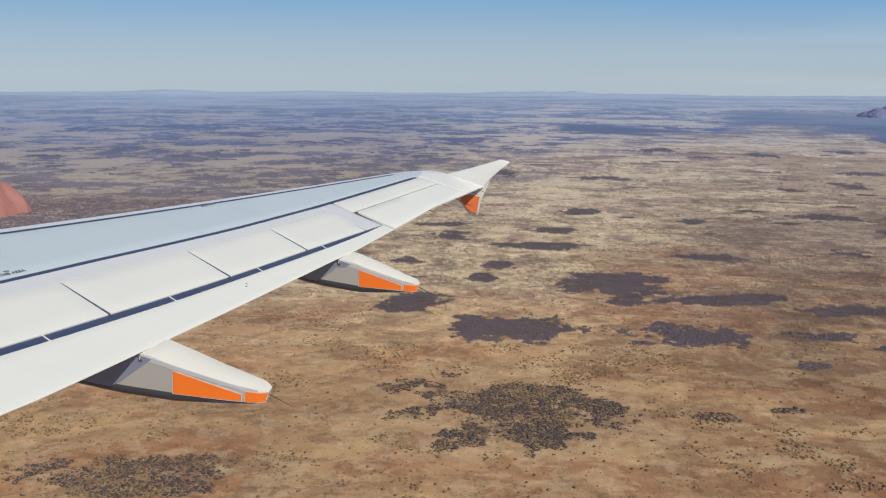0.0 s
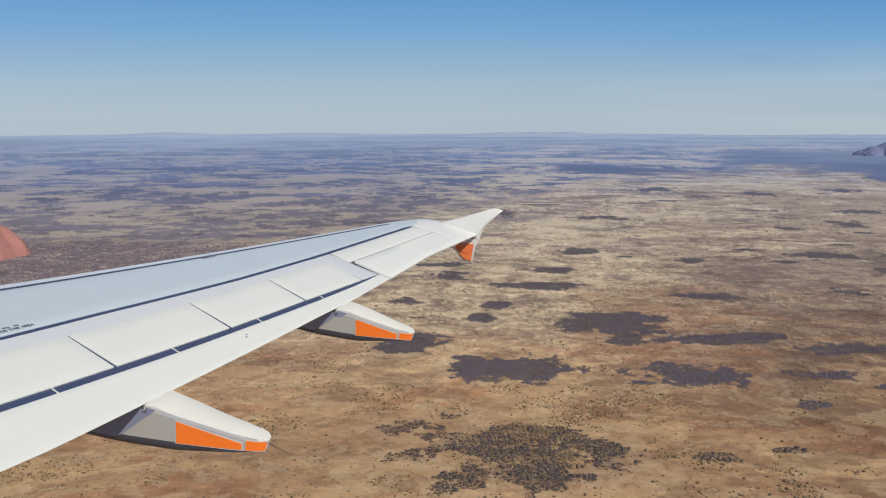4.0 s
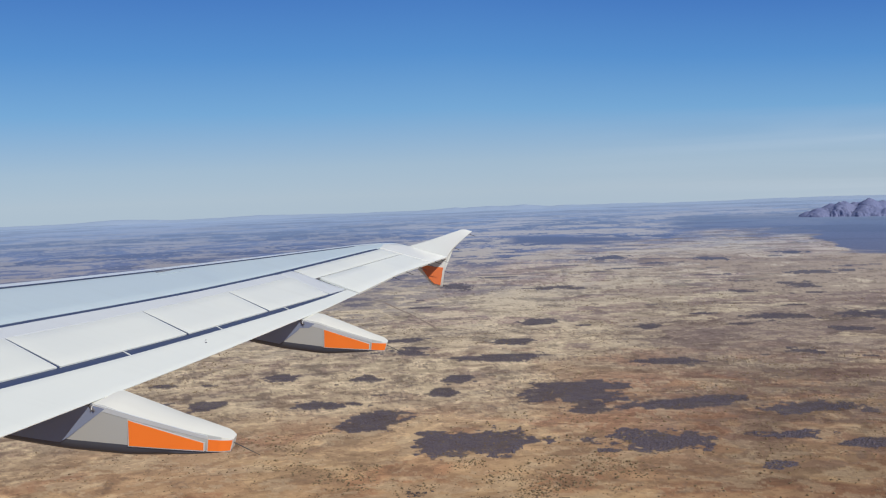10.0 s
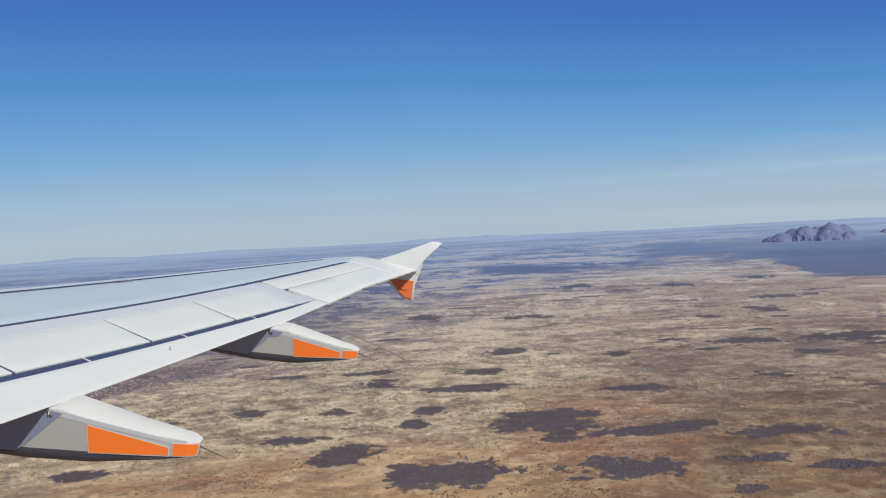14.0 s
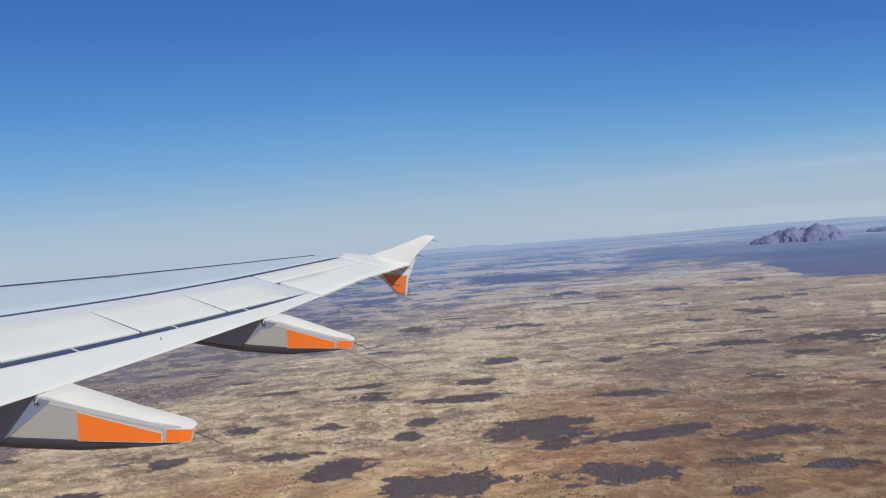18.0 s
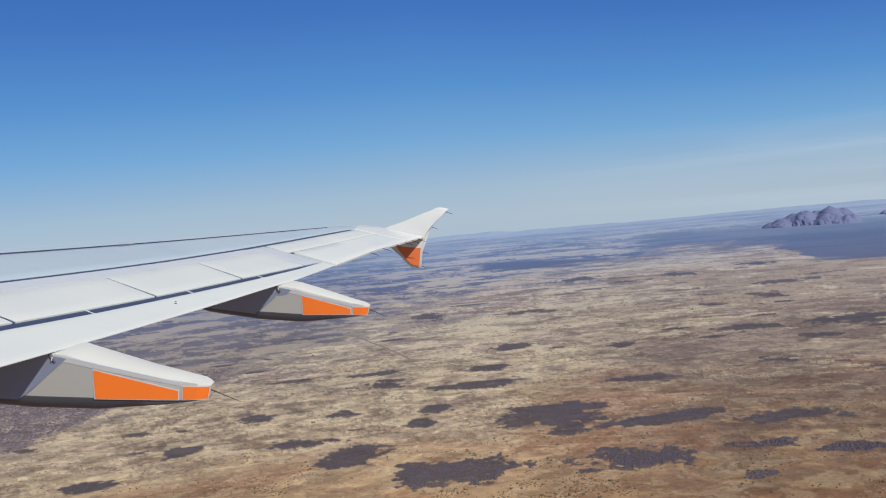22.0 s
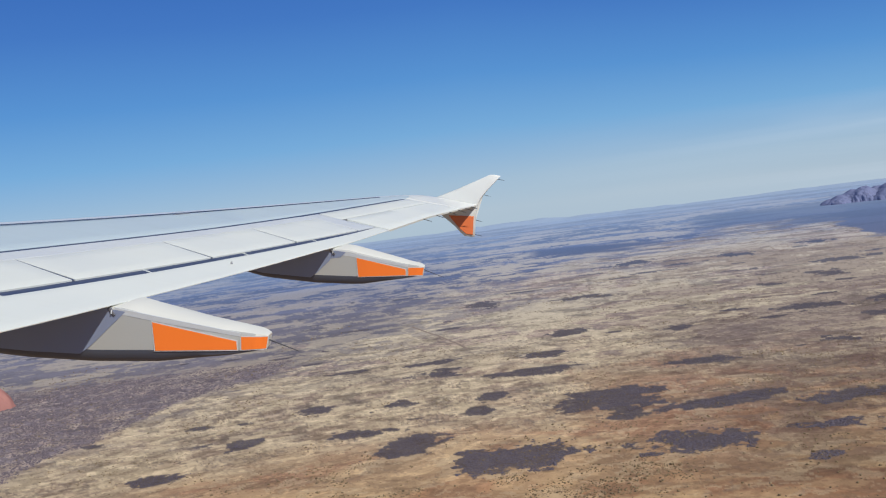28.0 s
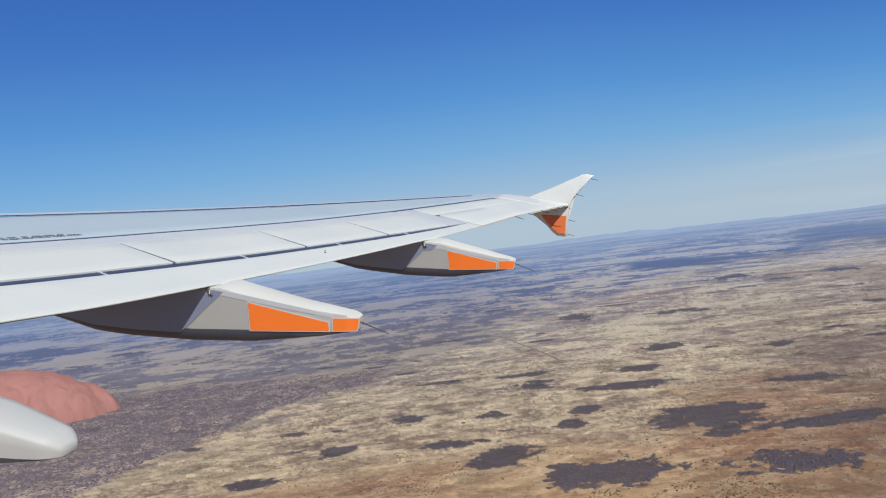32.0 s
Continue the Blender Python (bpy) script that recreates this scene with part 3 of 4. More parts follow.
def monolith(X, Y):
    c, s = math.cos(radians(30)), math.sin(radians(30))
    u, w = (X - ROCK[0]) * c + (Y - ROCK[1]) * s, -(X - ROCK[0]) * s + (Y - ROCK[1]) * c
    edge = (fbm(X / 36, Y / 36, 201, 4) - 0.5) * 0.20
    d = np.hypot(u / 154, w / 61) + edge
    body = np.clip(1 - np.clip(d, 0, 2) ** 2.6, -1, 1)
    h = 43 * np.sign(body) * np.abs(body) ** 0.62
    h += 3.0 * (fbm(u / 30, w / 70, 203, 3) - 0.5) * smooth(0.0, 0.4, body)
    gully = np.abs(fbm(u / 20, w / 70, 205, 3) - 0.5) * 2
    h -= 1.4 * (1 - smooth(0.0, 0.12, gully)) * smooth(0.02, 0.3, body) * (1 - smooth(0.5, 0.85, body))
    h += 0.7 * (fbm(u / 4, w / 12, 208, 3) - 0.5)
    caves = smooth(0.61, 0.64, fbm(X / 12, Y / 12, 211, 3)) * smooth(0.08, 0.16, body) * (1 - smooth(0.25, 0.45, body))
    return h - 3.4 * caves


relief("sandstone_monolith", monolith, ROCK[0] - 225, ROCK[0] + 225, ROCK[1] - 180, ROCK[1] + 180, 300, 240, RED_ROCK, "huge red sandstone monolith with gullied flanks on the plain", "rock")


def massif(X, Y, cx, cy, a, b, tall, seed, heads):
    """A cluster of rounded domes with gaps between, drawn out in depth to soften their shading in view, on a low apron;
    heads: along, across, radius, height.
    """
    c, sn = math.cos(math.atan2(cx, cy)), -math.sin(math.atan2(cx, cy))
    u, w = (X - cx) * c + (Y - cy) * sn, -(X - cx) * sn + (Y - cy) * c
    h = -1.5 + 6.0 * np.clip(1 - np.hypot(u / (a * 1.1), w / (b * 1.1)), 0, 1)
    rs = np.random.RandomState(seed)
    knobs = [(p * a, q * b, k * a, z * tall) for p, q, k, z in heads]
    knobs += [(rs.uniform(-0.95, 0.95) * a, rs.uniform(-0.8, 0.8) * b, rs.uniform(0.05, 0.12) * a, rs.uniform(0.25, 0.6) * tall) for _ in range(26)]
    rough = fbm(X / 20, Y / 26, seed + 3, 6, 0.7) - 0.5
    for ku, kw, kr, kh in knobs:
        q = np.hypot(u - ku, (w - kw) * 0.45) / (1.6 * kr) + 0.6 * rough
        knob = kh * (1 + 0.6 * rough) * np.clip(1 - np.clip(q, 0, 2) ** 2.0, 0, 1) - 1.5
        h = np.maximum(h, knob) + 1.6 * np.exp(-np.abs(h - knob) / 3.0) * (knob > 0)
    return h + 2.5 * (fbm(X / 10, Y / 10, seed + 5, 4, 0.6) - 0.5) * smooth(2, 12, h)


def domes(X, Y):
    return massif(X, Y, 933, 2390, 108, 110, 38, 17, [(-0.62, -0.2, 0.20, 0.55), (-0.36, 0.1, 0.22, 0.80), (-0.12, -0.1, 0.24, 0.92), (0.14, 0.2, 0.20, 0.86),
                                                     (0.42, 0.0, 0.28, 1.0), (0.70, 0.1, 0.20, 0.88), (0.30, -0.5, 0.18, 0.60), (-0.85, 0.1, 0.14, 0.35), (0.88, -0.2, 0.12, 0.5)])


relief("rock_outcrop", domes, 790, 1090, 2210, 2560, 210, 220, DOME_ROCK, "cluster of rock domes rising from the plain, purple with painted haze", "rock")


def far_domes(X, Y):
    return massif(X, Y, 1290, 2560, 90, 70, 17, 29, [(-0.5, 0.0, 0.25, 0.7), (0.0, 0.1, 0.30, 1.0), (0.5, 0.0, 0.25, 0.8)])


relief("rock_outcrop", far_domes, 1160, 1420, 2440, 2680, 130, 120, DOME_ROCK, "smaller cluster of rock domes far off, purple with painted haze", "rock")


def range_of_hills(name, az0, az1, dist, tall, seed, label):
    """A low ridge along the horizon, curved round the eye."""
    count, across = 220, 7
    verts, faces = [], []
    for i in range(count):
        f = i / (count - 1)
        az = radians(az0 + (az1 - az0) * f)
        env = math.sin(math.pi * f) ** 0.5
        crest = tall * env * (0.25 + 1.1 * float(fbm(np.array([f * 9.0]), np.array([0.5]), seed, 5)[0]))
        crest *= 0.55 + 0.9 * float(value_noise(np.array([f * 4.0]), np.array([3.5]), seed + 7)[0])
        for k in range(across):
            s = k / (across - 1) * 2 - 1
            r = dist + s * 130
            verts.append((r * math.sin(az), r * math.cos(az), max(-1.0, crest * (1 - abs(s) ** 1.3)) - 0.5))
    for i in range(count - 1):
        for k in range(across - 1):
            a = i * across + k
            faces.append((a, a + across, a + across + 1, a + 1))
    me = bpy.data.meshes.new(name)
    me.from_pydata(verts, [], faces)
    me.polygons.foreach_set("use_smooth", np.ones(len(me.polygons), bool))
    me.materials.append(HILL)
    return tagged(new(name, me), label, "hills")


range_of_hills("hill_range", -3, 12, 4700, 21, 301, "low hill range along the horizon, blue with painted haze")
range_of_hills("hill_range", 10, 34, 4720, 14, 305, "long low hill range along the horizon, blue with painted haze")
range_of_hills("hill_range", -36, 1, 4740, 15, 309, "faint low hills along the horizon, blue with painted haze")


def ribbon(name, path, width, mat, label):
    """A dirt track laid just proud of the ground."""
    bm = bmesh.new()
    prev = None
    for i, (x, y) in enumerate(path):
        ax, ay = path[max(i - 1, 0)]
        bx, by = path[min(i + 1, len(path) - 1)]
        d = Vector((bx - ax, by - ay, 0)).normalized()
        nrm = Vector((-d.y, d.x, 0)) * width / 2
        row = [bm.verts.new(Vector((x, y, 0.02)) + nrm), bm.verts.new(Vector((x, y, 0.05))), bm.verts.new(Vector((x, y, 0.02)) - nrm)]
        if prev:
            for k in range(2):
                bm.faces.new((prev[k], prev[k + 1], row[k + 1], row[k]))
        prev = row
    me = bpy.data.meshes.new(name)
    bm.to_mesh(me)
    bm.free()
    me.materials.append(mat)
    return tagged(new(name, me), label, "track", kind="structure")


def bend(points, n=14):
    out = []
    for a, b in zip(points, points[1:]):
        for i in range(n):
            t = i / n
            x, y = a[0] + (b[0] - a[0]) * t, a[1] + (b[1] - a[1]) * t
            out.append((x + 1.2 * math.sin(y * 0.04), y + 1.0 * math.sin(x * 0.05)))
    return out + [points[-1]]


ribbon("dirt_track", bend([(-70, 820), (-42, 740), (-20, 646)]), 2.0, TRACK, "brown dirt track across pale grass")
ribbon("dirt_track", bend([(105, 548), (119, 570), (156, 632), (192, 664)]), 1.4, TRACK, "faint dirt track across dry grass")

# ---- the wing ----
AIRFRAME = Matrix(((0.95341, -0.00096, 0.30167, -10.31940), (-0.02132, 0.99728, 0.07057, -1.68481), (-0.30091, -0.07371, 0.95079, 91.19989), (0.00000, 0.00000, 0.00000, 1.00000)))
wing = new("aircraft_wing")
wing.matrix_world = AIRFRAME
tagged(wing, "pale grey airliner wing with orange-marked flap fairings in flight", "aircraft wing")


def part(name, bm, mat, parent, label="", smooth_to=32):
    me = bpy.data.meshes.new(name)
    bmesh.ops.recalc_face_normals(bm, faces=bm.faces)
    bm.to_mesh(me)
    bm.free()
    me.polygons.foreach_set("use_smooth", np.ones(len(me.polygons), bool))
    me.set_sharp_from_angle(angle=radians(smooth_to))
    me.materials.append(mat)
    ob = new(name, me)
    ob.parent = parent
    if label:
        ob["label"] = label
    return ob


def zw(y):
    return 0.08984 * (y - 2) + 0.009232 * (y - 2) ** 2 - 0.000222 * (y - 2) ** 3


def line(*pairs):
    ys, xs = [p[0] for p in pairs], [p[1] for p in pairs]

    def at(y):
        if y <= ys[0]:
            return xs[0] + (y - ys[0]) * (xs[1] - xs[0]) / (ys[1] - ys[0])
        if y >= ys[-1]:
            return xs[-1] + (y - ys[-1]) * (xs[-1] - xs[-2]) / (ys[-1] - ys[-2])
        return float(np.interp(y, ys, xs))
    return at


LE = line((0.9, 1.55), (3.0, 2.60), (9.11, 5.31), (13.14, 7.09), (16.02, 8.36), (16.45, 8.575), (16.8, 8.775), (17.0, 8.93), (17.06, 9.02))
HINGE = line((8.2, 5.98), (9.81, 6.53), (11.8, 7.26), (13.38, 7.79), (16.29, 8.70))
SPF = line((8.09, 6.20), (9.09, 6.56), (10.7, 7.125), (12.12, 7.59), (13.44, 8.03))
SPR = line((7.26, 6.64), (8.85, 7.162), (10.43, 7.685), (11.86, 8.138), (13.15, 8.565), (13.52, 8.69))
GAPR = line((7.2, 6.72), (8.19, 7.045), (9.61, 7.515), (12.2, 8.335), (13.0, 8.575), (13.49, 8.70))
TE = line((3.0, 7.17), (6.62, 7.21), (7.35, 7.41), (8.48, 7.67), (9.28, 7.86), (10.56, 8.17), (11.72, 8.45), (12.44, 8.64), (13.59, 8.89), (15.12, 9.22), (16.85, 9.72), (17.06, 9.79))
AILF = line((13.78, 8.32), (14.93, 8.67), (16.36, 9.10))


def slab(front, rear, y0, y1, lift=0.0, thick=0.03, nx=4, ny=10, edge=0.006, skew0=0.0, skew1=0.0, droop=0.0):
    """A panel that lies on the wing's upper surface between two chordwise lines, with eased edges. skew: how far its ends slant inboard."""
    bm = bmesh.new()
    us = [0, 0.0, 0.02] + [k / nx for k in range(1, nx)] + [0.98, 1, 1.0]
    vs = [0, 0.0, 0.015] + [k / ny for k in range(1, ny)] + [0.985, 1, 1.0]
    grid = []
    for iv, v in enumerate(vs):
        row = []
        for iu, u in enumerate(us):
            y = (y0 - skew0 * u) + ((y1 - skew1 * u) - (y0 - skew0 * u)) * v
            x = front(y) + (rear(y) - front(y)) * u
            z = zw(y) + lift - droop * u * u
            if iu in (0, len(us) - 1) or iv in (0, len(vs) - 1):
                z -= thick
            elif iu in (1, len(us) - 2) or iv in (1, len(vs) - 2):
                z -= edge
            row.append(bm.verts.new((x, y, z)))
        grid.append(row)
    for a, b in zip(grid, grid[1:]):
        for k in range(len(us) - 1):
            bm.faces.new((a[k], a[k + 1], b[k + 1], b[k]))
    return bm


def wing_body():
    """Box of the wing: upper skin to the hinge line, round nose, lower skin; behind the hinge a sunken deck."""
    bm = bmesh.new()
    rows = []
    stations = [0.9, 2.0] + [3.0 + k * 0.45 for k in range(30)] + [16.4, 16.6, 16.78, 16.92, 17.02, 17.06]
    for y in stations:
        le, h, te, z = LE(y), HINGE(y), TE(y), zw(y)
        c = te - le
        tk = c * 0.105 * (1 if y < 16 else max(0.35, 1 - (y - 16) * 0.6))
        h = max(min(h, te - 0.12 * c), le + 0.2 * c)
        deck = 0.055 * min(1, c / 2.0)
        ring = [(te - 0.06, z - 0.040), (h + 0.35 * (te - h), z - deck - 0.02), (h + 0.03, z - deck), (h, z - deck), (h - 0.004, z - 0.006), (h - 0.015, z)]
        ring += [(h + (le + 0.09 * c - h) * f, z) for f in (0.25, 0.5, 0.75, 1)]
        for k in range(1, 10):
            a = math.pi * k / 10
            ring.append((le + 0.09 * c * (1 - math.sin(a)) - 0.02 * c * math.sin(a), z - tk * 0.3025 * (1 - math.cos(a))))
        ring += [(le + c * f, z - tk * g) for f, g in ((0.12, 0.66), (0.25, 0.92), (0.4, 1.0), (0.6, 0.78), (0.8, 0.42))]
        rows.append([bm.verts.new((x, y, zz)) for x, zz in ring])
    for a, b in zip(rows, rows[1:]):
        for k in range(len(a)):
            bm.faces.new((a[k], a[(k + 1) % len(a)], b[(k + 1) % len(a)], b[k]))
    for r in (rows[0], rows[-1]):
        bm.faces.new(r)
    return bm


body = part("wing_body", wing_body(), SKIN, wing, "blue-grey painted upper skin", 40)
# Underside faces coloured darker to cut the light bounced onto the fairings.
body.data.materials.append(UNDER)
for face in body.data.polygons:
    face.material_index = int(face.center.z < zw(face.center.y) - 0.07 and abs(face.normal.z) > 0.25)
part("leading_edge", slab(lambda y: LE(y) + 0.005, lambda y: LE(y) + 0.032 * (TE(y) - LE(y)), 3.2, 17.0, 0.004, 0.006, 2, 44, 0.001), LEADING, wing, "bright bare slat strip")
part("slat_seam", slab(lambda y: LE(y) + 0.034 * (TE(y) - LE(y)), lambda y: LE(y) + 0.034 * (TE(y) - LE(y)) + 0.020, 3.2, 16.0, 0.003, 0.005, 1, 40, 0.001), SLOT, wing, "dark seam behind the slat")
# Near-flush dark strips paint in the shade of the hinge and flap slots.
part("slot_strip", slab(lambda y: HINGE(y) + 0.002, lambda y: HINGE(y) + 0.070, 3.2, 16.28, -0.008, 0.004, 1, 30, 0.001), SLOT, wing, "dark strip for the shade in the hinge slot")
part("slot_strip", slab(lambda y: SPR(y) - 0.01, lambda y: GAPR(y) + 0.01, 5.0, 13.5, -0.012, 0.004, 1, 40, 0.001), SLOT, wing, "dark blue strip for the shade in the slot ahead of the flap")
part("shroud_panel", slab(lambda y: HINGE(y) + 0.062, lambda y: max(SPF(y) - 0.006, HINGE(y) + 0.075), 4.0, 13.448, 0, 0.04, 1, 24), WEDGE, wing, "narrow grey fixed strip")
ends = [6.06, 7.62, 9.17, 10.76, 12.15, 13.44]
for a, b in zip(ends, ends[1:]):
    part("spoiler", slab(SPF, SPR, a + 0.008, b - 0.005, 0.004, 0.04, 4, 8, 0.004, 0.25, 0.27), PANEL, wing)
for y in ends[1:-1]:
    part("seam", slab(SPF, SPR, y - 0.009, y + 0.012, -0.003, 0.004, 2, 2, 0.001, 0.26, 0.26), SLOT, wing, "thin dark seam between spoilers")
part("inboard_panel", slab(SPF, SPR, 3.6, 6.04, 0.004, 0.04, 4, 8, 0.004, 0.0, 0.25), PANEL, wing)
part("shroud_panel", slab(lambda y: HINGE(y) + 0.064, SPR, 13.45, 13.75, 0.0, 0.04, 4, 4, 0.003, 0.25, 0.17), WEDGE, wing, "grey wedge panel outboard of the spoilers")
part("flap", slab(GAPR, TE, 6.62, 13.60, -0.004, 0.009, 6, 30, 0.003, 0.0, 0.02), FLAP, wing, "pale grey outboard flap")
part("inboard_flap", slab(GAPR, TE, 3.4, 6.58, -0.004, 0.026, 6, 12, 0.008), FLAP, wing, "pale grey inboard flap")
part("outer_panel", slab(lambda y: HINGE(y) + 0.062, lambda y: AILF(y) - 0.012, 13.80, 16.34, 0.0, 0.04, 3, 12, 0.003, 0.12, 0.0), PANEL, wing, "pale fixed panel ahead of the aileron")
part("aileron", slab(AILF, TE, 13.80, 16.36, 0.0, 0.03, 4, 14, 0.006, 0.18, 0.0), FLAP, wing, "pale grey aileron")
part("slot_strip", slab(lambda y: AILF(y) - 0.03, lambda y: AILF(y) + 0.02, 13.55, 16.36, -0.010, 0.004, 1, 10), SEAL, wing, "dark aileron hinge slot")
part("tip_panel", slab(lambda y: max(HINGE(min(y, 16.3)) + 0.05, LE(y) + 0.03), TE, 16.375, 17.04, 0.003, 0.03, 5, 8, 0.008), FIN_WHITE, wing, "white wing tip")
for y in (8.22, 9.64, 10.96, 12.2):
    bm = slab(lambda v: SPR(v) - 0.01, lambda v: GAPR(v) + 0.012, y - 0.006, y + 0.006, -0.007, 0.02, 1, 2, 0.001, 0.05, 0.05)
    part("flap_bracket", bm, PANEL, wing, "small pale bracket across the slot")


def rod(p, q, r0, r1, sides=7):
    bm = bmesh.new()
    p, q = Vector(p), Vector(q)
    d = (q - p).normalized()
    u = d.orthogonal().normalized()
    w = d.cross(u)
    rings = [[bm.verts.new(c + (u * math.cos(a) + w * math.sin(a)) * r) for a in [2 * math.pi * k / sides for k in range(sides)]] for c, r in ((p, r0), (p.lerp(q, 0.15), r0), (q, r1))]
    for a, b in zip(rings, rings[1:]):
        for k in range(sides):
            bm.faces.new((a[k], a[(k + 1) % sides], b[(k + 1) % sides], b[k]))
    bm.faces.new(rings[0])
    bm.faces.new(rings[-1])
    return bm


def fairing(yc, low, crease, crest, width, marks, tail, shade_edge):
    """A flap track fairing: a canoe with flat flanks, a rounded crown and a belly whose shade is put into its dark
    colour. Lines run from nose to tail in x, z.
    """
    xs = sorted({round(x, 3) for x, _ in low} | {round(x, 3) for x, _ in crest} | {round(low[0][0] + (low[-1][0] - low[0][0]) * k / 16, 3) for k in range(17)})

    def curve(pairs, x):
        return float(np.interp(x, [p[0] for p in pairs], [p[1] for p in pairs]))
    body, belly = bmesh.new(), bmesh.new()
    tilt = math.atan2(zw(yc + 0.2) - zw(yc - 0.2), 0.4)
    ct, st, z0 = math.cos(tilt), math.sin(tilt), zw(yc)

    def lean(x, a, b):
        return (x, yc + a * ct - (b - z0) * st, z0 + (b - z0) * ct + a * st)
    rows, lows = [], []
    stern = low[-1][0]
    xs = sorted(set(xs) | {round(stern - d, 3) for d in (0.012, 0.03, 0.055, 0.09)})

    def ease(x):
        return max(0.0, (x - stern + 0.09) / 0.09) ** 2.4

    def wide(x):
        return curve(width, x) * (1 - 0.45 * ease(x))
    for x in xs:
        w = wide(x)
        zl, zc = curve(low, x) + w * st, curve(crease, x) + w * st
        deep = curve([(low[0][0], 0.0), (low[0][0] + 0.6, 0.035), (low[-1][0] - 0.7, 0.045), (low[-1][0] - 0.2, 0.012), (low[-1][0], 0.0)], x)
        zt = min(zc + 0.020, curve(crest, x))
        belt = zl + min(0.075, 0.35 * (zc - zl)) * curve([(low[0][0], 1), (low[-1][0] - 0.5, 0.75), (low[-1][0], 0.22)], x)
        if x < TE(yc) + 0.02:
            zc = min(zc, z0 - 0.022)
            zt = z0 - 0.014
        zt = max(min(zt, zc + 0.020), zc + 0.005)
        if not marks:
            drop = 0.25 * (zt - zl) * ease(x)
            zt, zc, zl, belt = zt - drop, zc - drop, zl + drop * 0.4, belt + drop * 0.3
        prof = [(-w * 0.985, belt), (-w, (belt + zc) / 2), (-w, zc - 0.012), (-w * 0.95, zc + 0.003), (-w * 0.6, zc + (zt - zc) * 0.75), (-w * 0.25, zc + (zt - zc) * 0.97), (0, zt)]
        prof += [(-a, b) for a, b in prof[-2::-1]]
        rows.append([body.verts.new(lean(x, a, b)) for a, b in prof])
        zb = zl - deep
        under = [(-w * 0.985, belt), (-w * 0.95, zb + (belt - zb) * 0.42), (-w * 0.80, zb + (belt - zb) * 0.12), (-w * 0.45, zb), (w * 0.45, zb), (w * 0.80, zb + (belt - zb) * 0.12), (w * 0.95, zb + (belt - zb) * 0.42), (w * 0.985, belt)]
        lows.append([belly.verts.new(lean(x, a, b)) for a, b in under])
    for bm, rr in ((body, rows), (belly, lows)):
        for a, b in zip(rr, rr[1:]):
            for k in range(len(a) - 1):
                bm.faces.new((a[k], a[k + 1], b[k + 1], b[k]))
        for end in (rr[0], rr[-1]):
            bm.faces.new(end)
    f = part("flap_fairing", body, WHITE if marks else CREAM, wing, "cream-white flap track fairing with grey flanks" if marks else "plain cream flap track fairing with a blunt tail", 28 if marks else 75)
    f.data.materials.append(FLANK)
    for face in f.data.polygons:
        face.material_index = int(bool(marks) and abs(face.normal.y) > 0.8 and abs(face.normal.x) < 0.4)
    # Dark sheets on the flanks paint in the shadow that the wing casts there.
    if shade_edge:
        shade_z, shade_x = [p[1] for p in shade_edge], [p[0] for p in shade_edge]
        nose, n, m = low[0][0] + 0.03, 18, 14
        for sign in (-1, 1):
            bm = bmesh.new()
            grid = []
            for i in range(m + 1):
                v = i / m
                stop = shade_x[0]
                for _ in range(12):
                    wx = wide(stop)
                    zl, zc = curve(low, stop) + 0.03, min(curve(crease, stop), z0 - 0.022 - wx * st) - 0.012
                    stop = 0.5 * stop + 0.5 * float(np.interp(zl + (zc - zl) * v, shade_z, shade_x))
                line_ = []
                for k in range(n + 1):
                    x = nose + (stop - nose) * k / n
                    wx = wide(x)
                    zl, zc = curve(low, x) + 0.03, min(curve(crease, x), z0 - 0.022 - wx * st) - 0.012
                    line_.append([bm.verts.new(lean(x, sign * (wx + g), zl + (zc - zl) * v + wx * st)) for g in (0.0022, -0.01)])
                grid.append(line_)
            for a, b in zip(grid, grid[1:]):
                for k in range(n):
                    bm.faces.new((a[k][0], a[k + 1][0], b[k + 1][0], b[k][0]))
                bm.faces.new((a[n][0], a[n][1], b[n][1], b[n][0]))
            part("front_shade_sheet", bm, FRONT_SHADE, f, "dark sheet for the wing's shadow on the fairing front")
    part("belly", belly, BELLY, f, "underside coloured dark for its shade", 40)
    trims = [(m, ORANGE, "orange_panel", "bright orange panel", 0.0038) for m in marks]
    g2 = 0.007
    trims += [(((a[0] - g2, a[1] + g2), (min(b[0] + g2, stern - 0.001), b[1] + g2), (min(c[0] + g2, stern - 0.001), c[1] - g2), (d[0] - g2, d[1] - g2)), TRIM, "panel_border", "pale border round the orange panel", 0.0022) for a, b, c, d in marks]
    if marks:
        xa, xb = TE(yc) - 0.02, marks[0][1][0] + 0.02
        trims.append((((xa, curve(crease, xa) - 0.004), (xb, curve(crease, xb) - 0.004), (xb, curve(crease, xb) - 0.03), (xa, curve(crease, xa) - 0.045)), WEDGE, "lip", "grey lip along the flank", 0.0016))
    for corners, coat, title, words, proud in trims:
        for sign in (-1,) if title == "lip" else (-1, 1):
            bm = bmesh.new()
            n = 20
            top, bot = [], []
            (x0, zt0), (x1, zt1), (x2, zb1), (x3, zb0) = corners
            for k in range(n + 1):
                u = k / n
                for store, xa, xb, za, zb in ((top, x0, x1, zt0, zt1), (bot, x3, x2, zb0, zb1)):
                    x, z = xa + (xb - xa) * u, za + (zb - za) * u
                    w = wide(x)
                    store.append([bm.verts.new(lean(x, sign * (w + g), z + w * st)) for g in (proud, -0.01)])
            for k in range(n):
                bm.faces.new((top[k][0], top[k + 1][0], bot[k + 1][0], bot[k][0]))
